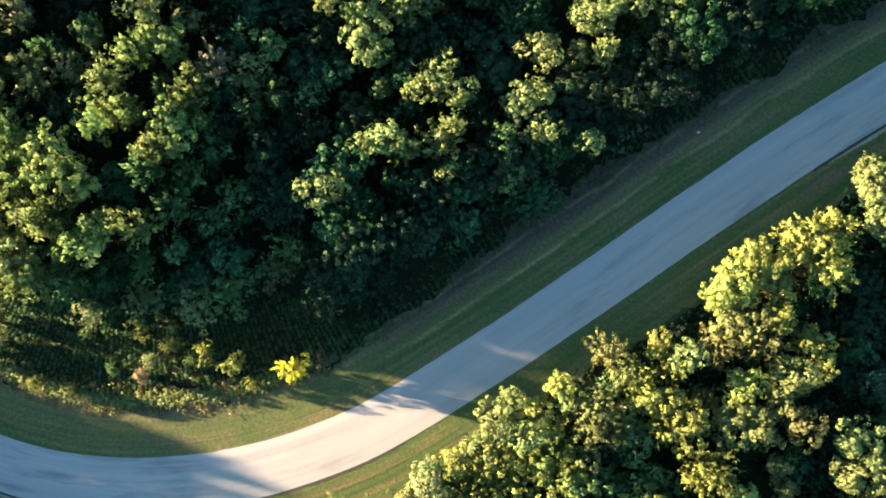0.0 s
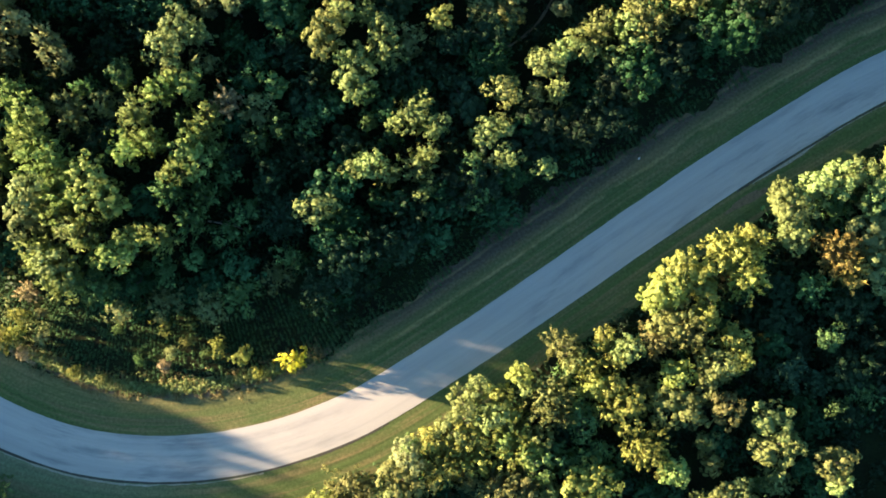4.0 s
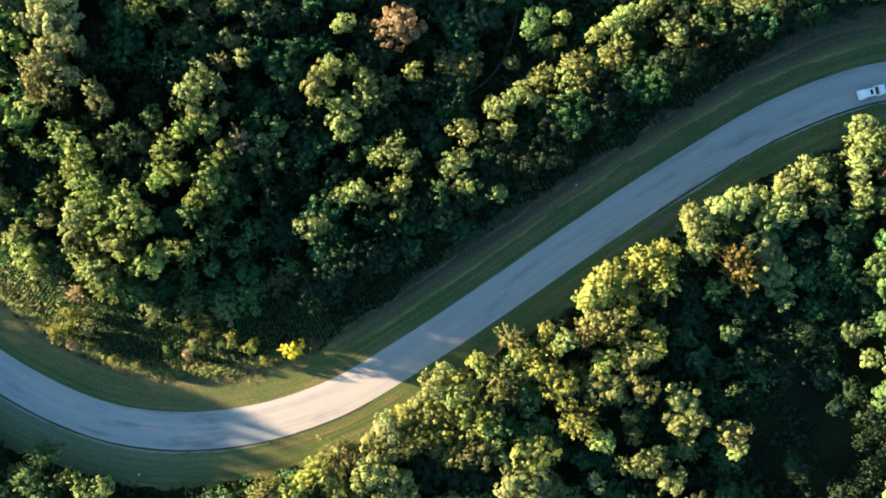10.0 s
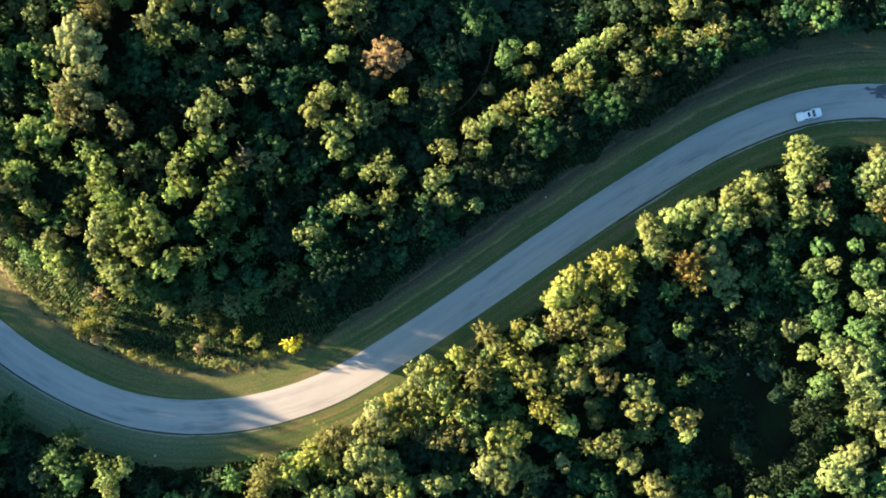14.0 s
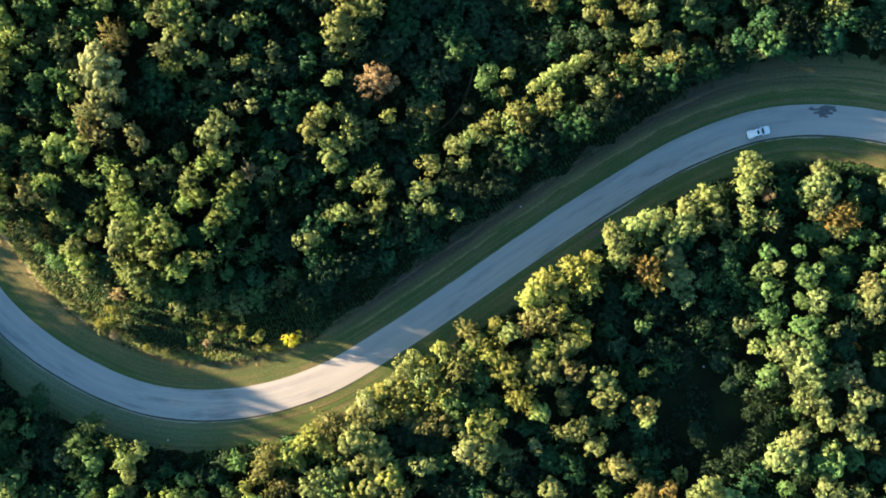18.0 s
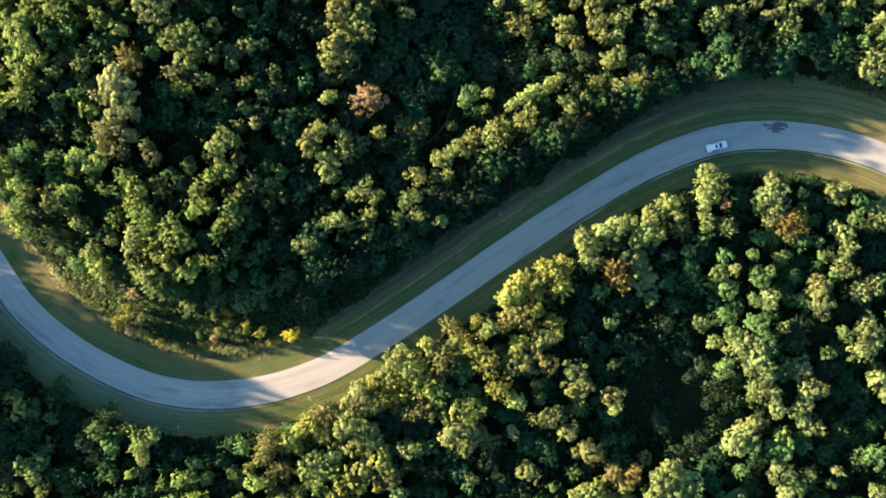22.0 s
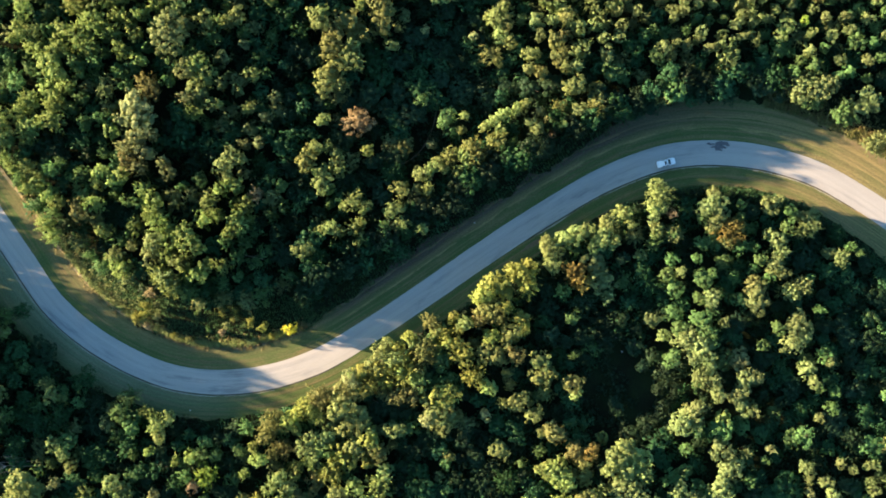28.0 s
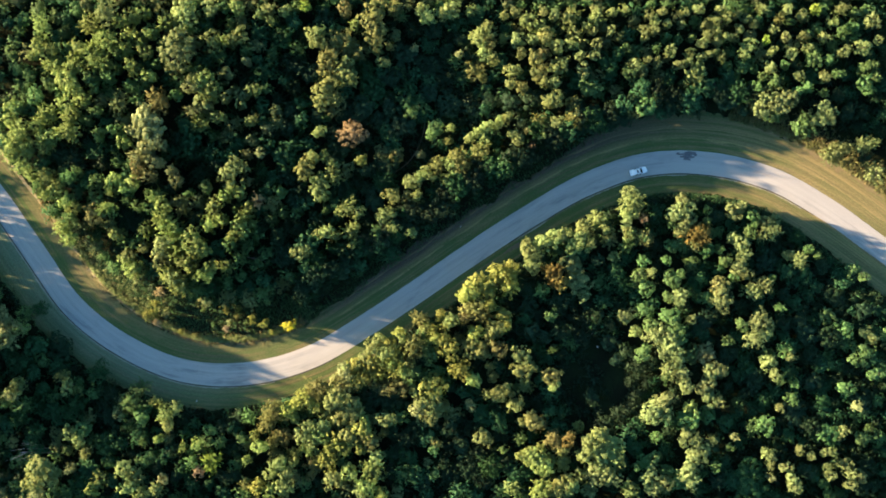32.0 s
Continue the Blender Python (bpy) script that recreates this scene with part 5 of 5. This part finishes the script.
low = np.where(np.hypot(p[:, 0] - 84, p[:, 1] + 14) < 12, 0.5, 1.0)          # the clearing holds only low plants
spots = np.column_stack([p, wood_rng.uniform(2.6, 4.6, len(p)), wood_rng.uniform(1.6, 4.4, len(p)) * low])
brush = []                                          # brush closes the foot of the woods along both verges
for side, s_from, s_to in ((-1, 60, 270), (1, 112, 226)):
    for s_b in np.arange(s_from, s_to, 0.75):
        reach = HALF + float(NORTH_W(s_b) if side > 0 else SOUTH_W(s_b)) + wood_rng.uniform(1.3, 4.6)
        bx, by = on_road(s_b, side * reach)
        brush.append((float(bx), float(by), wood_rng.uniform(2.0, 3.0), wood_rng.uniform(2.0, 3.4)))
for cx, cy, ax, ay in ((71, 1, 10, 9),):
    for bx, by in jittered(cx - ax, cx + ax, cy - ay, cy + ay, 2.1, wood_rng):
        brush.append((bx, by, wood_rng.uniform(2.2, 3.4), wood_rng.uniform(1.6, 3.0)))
# most undergrowth, and all in the clearing, takes the darkest shade-painted tone
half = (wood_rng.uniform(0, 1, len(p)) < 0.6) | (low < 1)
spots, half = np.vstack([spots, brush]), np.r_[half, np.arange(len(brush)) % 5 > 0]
joined("undergrowth", "green undergrowth and saplings, coloured dark for shade, between the woodland trees", "shadowed", spots[half], low_models, wood_rng)
joined("undergrowth", "shade-deepened green undergrowth and saplings between the woodland trees", "deep", spots[~half], low_models, wood_rng)

# saplings fill the woods between the trees that stand out
sapling_models = []
for k in range(6):
    v, f, nor = crown_arrays(4500 + k, 2.0, 4.2, 6.0, 0.46, 470, 0.20, "feathery" if k % 2 else "lumpy")
    sapling_models.append((v, f, nor, 4.0, 6.0))
p = jittered(-78, 164, -48, 90, 2.7, wood_rng)
width, pick = wood_rng.uniform(3.4, 5.4, len(p)), wood_rng.uniform(0, 1, len(p))
ps, po = road_frame(p[:, 0], p[:, 1])
outside = np.abs(po) - HALF - np.where(po > 0, NORTH_W(ps), SOUTH_W(ps))
gap = np.min(np.hypot(p[:, None, 0] - done[None, :, 0], p[:, None, 1] - done[None, :, 1]) - 0.44 * done[None, :, 2], axis=1)
keep = (gap > 0.27 * width) & (outside > 2.4) & ~((ps > 20) & (ps < 114) & (po > 0) & (outside < np.interp(ps, [20, 45, 60], [4.5, 6, 11]))) & ~((ps > 225) & (po > 0) & (outside < 10))
keep &= np.hypot((p[:, 0] - 84) / 9, (p[:, 1] + 14) / 12) > 1
keep &= np.min(np.hypot(p[:, None, 0] - np.array([37.4, 35.9, 33.6, 30.3]), p[:, None, 1] - np.array([53.3, 48.8, 45.1, 42.4])), axis=1) > 3.1
p, width, pick = p[keep], width[keep], pick[keep]
chosen = []                                         # thin them, so that none stands inside another
for k in range(len(p)):
    if all(math.hypot(p[k, 0] - p[c, 0], p[k, 1] - p[c, 1]) > 0.36 * (width[k] + width[c]) for c in chosen):
        chosen.append(k)
p, width, pick = p[chosen], width[chosen], pick[chosen]
west = (p[:, 0] < 5) & (p[:, 1] > 5)
southeast = (p[:, 0] > 48) & (p[:, 1] < 0.62 * p[:, 0] - 16)
dim_wood = (p[:, 0] > 5) & (p[:, 0] < 82) & (p[:, 1] > 12) & (p[:, 1] < 72)          # oaks with a thin understorey, given darker leaf tones for its shade
tall = 4.0 + 0.42 * width + wood_rng.uniform(-0.7, 0.7, len(p)) + (p[:, 1] > 12) * np.interp(p[:, 0], [-80, -8, 8, 32], [0, 2.6, 2.6, 0]) - 1.4 * southeast + 1.2 * (west & (p[:, 1] > 32)) - 1.5 * (np.hypot((p[:, 0] - 33) / 20, (p[:, 1] - 58) / 14) < 1) - 2.0 * (np.hypot((p[:, 0] - 53) / 13, (p[:, 1] - 60) / 6.5) < 1)
spots = np.column_stack([p, width, tall])
# three zones in tree shadow, where saplings get the shade-painted leaf tones
shadow_zone = np.minimum(np.hypot((p[:, 0] - 88) / 11, (p[:, 1] + 9) / 18), np.minimum(np.hypot((p[:, 0] - 71) / 8, (p[:, 1] - 1) / 7.5), np.hypot((p[:, 0] - 52) / 11, (p[:, 1] + 33) / 10))) < 1
kinds = np.where(shadow_zone, np.where(pick < 0.25, 3, 4), np.where(west, np.where(pick < 0.28, 0, np.where(pick < 0.6, 1, 2)), np.where(southeast, np.where(pick < 0.12, 1, np.where(pick < 0.6, 2, 3)), np.where(dim_wood, np.where(pick < 0.06, 0, np.where(pick < 0.26, 1, np.where(pick < 0.75, 2, 3))), np.where(pick < 0.22, 0, np.where(pick < 0.6, 1, np.where(pick < 0.9, 2, 3)))))))
for k, tone in enumerate(("moss", "green", "deep", "dark", "shadowed")):
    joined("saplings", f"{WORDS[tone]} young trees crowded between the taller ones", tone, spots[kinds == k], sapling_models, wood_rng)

mid_models = []
for k in range(5):
    v, f, nor = crown_arrays(5000 + k, 3.0, 5.0, 8.0, 0.6, 290, 0.38, "lumpy")
    mid_models.append((v, f, nor, 6.0, 8.0))
p = jittered(-140, 218, -84, 124, 5.6, wood_rng)
inside = (p[:, 0] > -79) & (p[:, 0] < 166) & (p[:, 1] > -49) & (p[:, 1] < 91)
p = p[wooded(p, 2.5) & ~inside]
west = p[:, 0] < -79
# unseen western trees: heights shaped by y to cast or spare shade on the road
spots = np.column_stack([p, wood_rng.uniform(4.6, 7.6, len(p)), wood_rng.uniform(7.6, 9.8, len(p)) + west * np.interp(p[:, 1], [-34, -24, -8, -2, 5, 8, 12, 20, 22, 25, 27, 30, 33, 40], [0, 4.0, 5.5, 9.0, 9.0, 8.0, 4.0, 3.4, -0.5, -0.5, 2.2, 1.6, -1.0, -0.4])])
pick = wood_rng.uniform(0, 1, len(p))
for tone, lo, hi in (("spring", 0, 0.4), ("moss", 0.4, 0.65), ("green", 0.65, 0.85), ("dark", 0.85, 1.0)):
    joined("woodland", f"{WORDS[tone]} treetops of the surrounding woods", tone, spots[(pick >= lo) & (pick < hi)], mid_models, wood_rng)

far_models = []
for k in range(3):
    v, f, nor = crown_arrays(6000 + k, 4.5, 6.0, 9.0, 1.8, 26, 1.8, "lumpy")
    far_models.append((v, f, nor, 9.0, 9.0))
p = jittered(-320, 400, -260, 300, 11.0, wood_rng)
inside = (p[:, 0] > -142) & (p[:, 0] < 220) & (p[:, 1] > -86) & (p[:, 1] < 126)
p = p[wooded(p, 4.0) & ~inside]
spots = np.column_stack([p, wood_rng.uniform(9, 13, len(p)), wood_rng.uniform(7.5, 10.5, len(p))])
joined("far_woodland", "treetops of the woods farther off", "green", spots, far_models, wood_rng)

# ---- weeds: the meadow inside the bend, its bright rim, and the dry scrub by the eastern bend ----


def tuft_arrays(seed, n, size, spread, tall):
    rng = np.random.default_rng(seed)
    c = rng.normal(0, 1, (n, 3)) * np.array([spread, spread, tall * 0.25]) + np.array([0, 0, tall * 0.6])
    c[:, 2] = np.maximum(c[:, 2], 0.04)
    v, f = leaves(rng, c, rng.normal(0, 0.6, (n, 3)) + np.array([0, 0, 1.0]), size, 0.4)
    return v, f, unit(c - np.array([0, 0, tall * 0.2]) + rng.normal(0, 0.1, c.shape))


def weeds(name, label, tone, s, off, lo, hi, rng, models):
    x, y = on_road(s, off)
    spots = np.column_stack([x, y, rng.uniform(lo, hi, len(x)), rng.uniform(lo, hi, len(x)) * 0.8])
    joined(name, label, tone, spots, models, rng)


weed_rng = np.random.default_rng(9)
tuft_models = [(*tuft_arrays(7000 + k, 20, 0.105, 0.24, 0.5), 1.0, 1.0) for k in range(5)]
n = 6200
s = weed_rng.uniform(16, 112, n)
off = HALF + NORTH_W(s) + 0.4 + weed_rng.uniform(0, 1, n) * np.interp(s, [16, 40, 55, 75, 100, 112], [2, 5, 11, 16, 14, 4])
weeds("meadow_weeds", "low green weeds filling the shaded meadow", "weed", s, off, 0.35, 0.7, weed_rng, tuft_models)
n = 1700
s = weed_rng.uniform(8, 104, n)
off = HALF + NORTH_W(s) + 0.2 + np.abs(weed_rng.normal(0, 0.55, n)) + weed_rng.uniform(0, 0.5, n)
weeds("rim_weeds", "yellow-green tall weeds along the edge of the mown grass", "spring", s, off, 0.7, 1.5, weed_rng, tuft_models)
n = 480
s = weed_rng.uniform(16, 60, n)
off = HALF + NORTH_W(s) + weed_rng.uniform(0.3, 5.5, n)
weeds("rim_weeds", "leafy olive weeds in the strip between mown grass and woods", "moss", s, off, 0.6, 1.2, weed_rng, tuft_models)
n = 1300
s = weed_rng.uniform(5, 108, n)
off = HALF + NORTH_W(s) + weed_rng.normal(0.7, 0.8, n)
weeds("dry_weeds", "dry straw-coloured grass tufts along the meadow rim", "dry", s, off, 0.6, 1.2, weed_rng, tuft_models)
n = 2400
s = weed_rng.uniform(232, 300, n)
off = HALF + NORTH_W(s) + np.abs(weed_rng.normal(0, 3.0, n)) - 0.3
weeds("dry_scrub", "dry brown scrub and tall grass above the road bend", "dry", s[::2], off[::2], 0.7, 1.5, weed_rng, tuft_models)
weeds("dry_scrub", "brown-green scrub above the road bend", "brown", s[1::2], off[1::2], 0.8, 1.8, weed_rng, tuft_models)
n = 700
s = weed_rng.uniform(206, 262, n)
off = -HALF - SOUTH_W(s) - np.abs(weed_rng.normal(0, 1.3, n))
weeds("dry_scrub", "green weeds at the foot of the trees inside the bend", "weed", s, off, 0.7, 1.5, weed_rng, tuft_models)
n = 1400
s = weed_rng.uniform(-60, 300, n)
off = np.where(weed_rng.uniform(0, 1, n) < 0.5, HALF + NORTH_W(s) + weed_rng.normal(0.4, 0.5, n), -HALF - SOUTH_W(s) - weed_rng.normal(0.4, 0.5, n))
weeds("edge_grass", "uncut grass tufts where the verge meets the woods", "weed", s, off, 0.6, 1.2, weed_rng, tuft_models)

n = 1500
s = weed_rng.uniform(104, 214, n)
off = HALF + NORTH_W(s) - np.interp(s, [105, 120, 192, 212], [0, 2.2, 2.2, 0]) + weed_rng.normal(0.35, 0.75, n)
weeds("edge_grass", "dim uncut grass where the verge fades into the dark foot of the woods", "weed", s, off, 0.4, 0.9, weed_rng, tuft_models)

# ---- dead wood, trail and stones ----


def tube(bm, points, radii, sides=7):
    """A tapered round bar through the points."""
    rings = []
    for k, (p, r) in enumerate(zip(points, radii)):
        p = Vector(p)
        q = Vector(points[min(k + 1, len(points) - 1)]) - Vector(points[max(k - 1, 0)])
        turn = q.to_track_quat("Z", "Y")
        rings.append([bm.verts.new(p + turn @ Vector((r * math.cos(j / sides * 6.2832), r * math.sin(j / sides * 6.2832), 0))) for j in range(sides)])
    for a, b in zip(rings, rings[1:]):
        for j in range(sides):
            bm.faces.new((a[j], a[(j + 1) % sides], b[(j + 1) % sides], b[j]))
    bm.faces.new(rings[0][::-1])
    bm.faces.new(rings[-1])


def fallen_tree(x, y, turn, length, thick, seed, label, z=0.25):
    """A dead stem lying on the ground with bare side branches."""
    rng = random.Random(seed)
    root = new("fallen_tree")
    root.matrix_basis = pose(x, y, float(ground_z(np.array([x]), np.array([y]))[0]), 0, 0, turn)
    tagged(root, label, "dead tree")
    bm = bmesh.new()
    tube(bm, [(k / 5 * length, rng.uniform(-0.12, 0.12) * length * 0.2, thick + z * k / 5) for k in range(6)], [thick * (1 - 0.75 * k / 5) for k in range(6)])
    part("stem", bm, DEADWOOD, root)
    for k in range(6):
        u = rng.uniform(0.3, 0.95)
        side = rng.choice((-1, 1))
        b = length * rng.uniform(0.18, 0.36)
        bm = bmesh.new()
        p0 = Vector((u * length, 0, thick + z * u))
        tube(bm, [p0, p0 + Vector((b * 0.5, side * b * 0.45, 0.3)), p0 + Vector((b * 1.0, side * b * 0.7, 0.5 + z))], [thick * 0.4, thick * 0.28, thick * 0.1], 5)
        part("branch", bm, DEADWOOD, root)
    return root


fallen_tree(-10.6, 18.6, -12, 5.0, 0.13, 3, "bleached fallen tree lying in a woodland gap", 1.0)
fallen_tree(-62.6, -35.0, 172, 8.0, 0.16, 4, "bare bleached dead tree leaning out with forked branches", 6.0)
fallen_tree(-62.2, -33.4, 176, 8.5, 0.13, 5, "bare bleached dead stem leaning out of the woods", 6.4)
fallen_tree(-43.6, -34.0, 68, 3.2, 0.07, 6, "thin grey dead stem leaning in the shade", 2.0)
fallen_tree(22.0, -18.0, -22, 6.5, 0.14, 7, "grey fallen trunk on the shaded woodland floor", 0.8)
fallen_tree(80.5, -1.0, -35, 2.2, 0.08, 8, "short bleached broken log in a dark clearing", 0.4)

trail_line, trail_dir, trail_at = smooth_line([(38.2, 62), (37.9, 58), (37.4, 53.3), (35.9, 48.8), (33.6, 45.1), (30.3, 42.4), (26.5, 41), (22, 40.5)], 0.5)
tn = np.stack([-trail_dir[:, 1], trail_dir[:, 0]], 1)
wide = 0.17 + 0.04 * np.sin(trail_at * 1.7)
tz = ground_z(trail_line[:, 0], trail_line[:, 1]) + 0.09
tv = np.vstack([np.column_stack([trail_line + tn * wide[:, None], tz]), np.column_stack([trail_line - tn * wide[:, None], tz])])
m = len(trail_line)
tagged(new("trail", mesh_from("trail", tv, np.stack([np.arange(m - 1), np.arange(m - 1) + m, np.arange(1, m) + m, np.arange(1, m)], 1), EARTH)),
       "narrow curved earth trail through the shaded woods", "trail", kind="structure")


def stone(x, y, size, seed, label):
    rng = random.Random(seed)
    bm = bmesh.new()
    bmesh.ops.create_icosphere(bm, subdivisions=2, radius=1)
    for v in bm.verts:
        f = 1 + 0.25 * noise.noise(v.co * 1.3 + Vector((seed, 0, 0)))
        v.co = Vector((v.co.x * size * f, v.co.y * size * 0.75 * f, v.co.z * size * 0.5 * f + size * 0.3))
    me = bpy.data.meshes.new("stone")
    bm.to_mesh(me)
    bm.free()
    me.materials.append(STONE)
    ob = new("stone", me)
    ob.matrix_basis = pose(x, y, 0.0 if abs(float(road_frame([x], [y])[1][0])) < 15 else float(ground_z(np.array([x]), np.array([y]))[0]), 0, 0, rng.uniform(0, 360))
    tagged(ob, label, "stone")


stone(47.5, 27.0, 0.2, 1, "pale stone lying in the brown verge grass")
stone(-24.4, -20.7, 0.24, 3, "small whitish stone in the grass below the bend")
stone(82.2, 0.3, 0.30, 4, "pale stone on the dark floor of a clearing")
stone(83.4, -2.0, 0.26, 5, "pale stone on the dark floor of a clearing")
stone(84.9, -5.6, 0.28, 6, "pale stone on the dark floor of a clearing")

# ---- the white car ----
PAINT = plain("white_car_paint", (0.80, 0.81, 0.82), 0.25, 0.0, 0.6)
GLASS = plain("dark_car_glass", (0.012, 0.014, 0.016), 0.06)
RUBBER = plain("tyre_rubber", (0.02, 0.02, 0.02), 0.85)
STEEL = plain("alloy_rim", (0.55, 0.55, 0.57), 0.3, 1.0)
TRIM = plain("black_plastic", (0.025, 0.025, 0.027), 0.6)
LENS = plain("headlight_lens", (0.65, 0.67, 0.70), 0.1)
REDLENS = plain("tail_light_red", (0.35, 0.012, 0.012), 0.2)


def loft(sections, cap=True):
    """A closed skin through sections (lists of points with the same count, each a ring)."""
    bm = bmesh.new()
    rings = [[bm.verts.new(p) for p in s] for s in sections]
    n = len(rings[0])
    for a, b in zip(rings, rings[1:]):
        for j in range(n):
            bm.faces.new((a[j], a[(j + 1) % n], b[(j + 1) % n], b[j]))
    if cap:
        bm.faces.new(rings[0][::-1])
        bm.faces.new(rings[-1])
    bmesh.ops.recalc_face_normals(bm, faces=bm.faces)
    return bm


def softened(bm, width, segments=2):
    bmesh.ops.bevel(bm, geom=[e for e in bm.edges if e.calc_face_angle(0) > 0.5], offset=width, segments=segments, affect="EDGES", profile=0.6)
    return bm


def slab(points, thick):
    """A thin plate: four corners in order, given a thickness along their normal."""
    p = [Vector(q) for q in points]
    nor = (p[1] - p[0]).cross(p[3] - p[0]).normalized() * thick
    return loft([p, [q + nor for q in p]])


def saloon_car(x, y, z, turn):
    car = new("car")
    car.matrix_basis = pose(x, y, z, 0, 0, turn)
    tagged(car, "white saloon car with dark glass and sunroof on the road", "car")

    def ring(px, w, low, mid, high, inset):
        return [(px, -w, mid), (px, -w + inset, high), (px, w - inset, high), (px, w, mid), (px, w - 0.03, low), (px, -w + 0.03, low)]

    body = loft([ring(-2.36, 0.74, 0.34, 0.62, 0.86, 0.14), ring(-2.22, 0.86, 0.24, 0.66, 0.98, 0.12), ring(-1.5, 0.91, 0.2, 0.70, 1.00, 0.10),
                 ring(-0.4, 0.92, 0.2, 0.70, 0.96, 0.08), ring(0.9, 0.92, 0.2, 0.70, 0.94, 0.08), ring(1.6, 0.90, 0.2, 0.66, 0.86, 0.14),
                 ring(2.15, 0.84, 0.22, 0.58, 0.74, 0.18), ring(2.36, 0.68, 0.30, 0.52, 0.64, 0.20)])
    part("body", softened(body, 0.05), PAINT, car)

    def cabin(px, w, low, high, inset):
        return [(px, -w, low), (px, -w + inset, high), (px, w - inset, high), (px, w, low)]

    part("cabin", softened(loft([cabin(-1.85, 0.70, 0.95, 1.00, 0.05), cabin(-1.05, 0.80, 0.93, 1.40, 0.17), cabin(0.15, 0.82, 0.92, 1.45, 0.17), cabin(0.35, 0.82, 0.92, 1.42, 0.17),
                                 cabin(1.25, 0.76, 0.90, 0.94, 0.05)]), 0.04), PAINT, car)
    part("windscreen", slab([(0.46, -0.60, 1.395), (1.12, -0.67, 1.01), (1.12, 0.67, 1.01), (0.46, 0.60, 1.395)], 0.03), GLASS, car, "dark sloping windscreen")
    part("rear_window", slab([(-1.72, -0.60, 1.06), (-1.16, -0.58, 1.37), (-1.16, 0.58, 1.37), (-1.72, 0.60, 1.06)], 0.03), PAINT, car)
    part("sunroof", slab([(-0.42, -0.40, 1.437), (0.02, -0.40, 1.455), (0.02, 0.40, 1.455), (-0.42, 0.40, 1.437)], 0.015), GLASS, car, "dark glass sunroof")
    for side in (-1, 1):
        for x0, x1 in ((-1.15, -0.42), (-0.36, 0.55)):
            top = [(x0 + 0.1, side * 0.70, 1.33), (x1 - (0.25 if x1 > 0 else 0.02), side * 0.70, 1.36), (x1, side * 0.815, 0.98), (x0, side * 0.805, 0.99)]
            part("side_window", slab(top if side > 0 else top[::-1], 0.02), GLASS, car)
        bm = bmesh.new()
        bmesh.ops.create_cube(bm, size=1, matrix=Matrix.LocRotScale((0.72, side * 1.02, 1.0), None, (0.12, 0.2, 0.14)))
        part("mirror", softened(bm, 0.03), PAINT, car)
        bm = bmesh.new()
        bmesh.ops.create_cube(bm, size=1, matrix=Matrix.LocRotScale((2.2, side * 0.62, 0.62), Euler((0, 0.3, -side * 0.4)), (0.22, 0.3, 0.14)))
        part("headlight", softened(bm, 0.04), LENS, car)
        bm = bmesh.new()
        bmesh.ops.create_cube(bm, size=1, matrix=Matrix.LocRotScale((-2.28, side * 0.66, 0.78), Euler((0, 0, side * 0.25)), (0.12, 0.28, 0.16)))
        part("tail_light", softened(bm, 0.03), REDLENS, car)
        bm = bmesh.new()
        bmesh.ops.create_cube(bm, size=1, matrix=Matrix.LocRotScale((0.0, side * 0.90, 0.26), None, (2.3, 0.06, 0.12)))
        part("sill", softened(bm, 0.02), TRIM, car)
        for wx in (-1.38, 1.42):
            wheel = new("wheel")
            wheel.parent = car
            wheel.matrix_basis = pose(wx, side * 0.80, 0.33, 90, 0, 0)
            bm = bmesh.new()
            bmesh.ops.create_cone(bm, cap_ends=True, segments=28, radius1=0.33, radius2=0.33, depth=0.22)
            part("tyre", softened(bm, 0.035), RUBBER, wheel)
            bm = bmesh.new()
            bmesh.ops.create_cone(bm, cap_ends=True, segments=20, radius1=0.21, radius2=0.21, depth=0.236)
            part("rim", softened(bm, 0.015), STEEL, wheel)
    for bx, name, w in ((2.30, "front_bumper", 1.3), (-2.33, "rear_bumper", 1.4)):
        bm = bmesh.new()
        bmesh.ops.create_cube(bm, size=1, matrix=Matrix.LocRotScale((bx, 0, 0.36), None, (0.14, w, 0.16)))
        part(name, softened(bm, 0.04), TRIM, car)
    return car


saloon_car(95.8, 42.2, 0.085, 14.5)
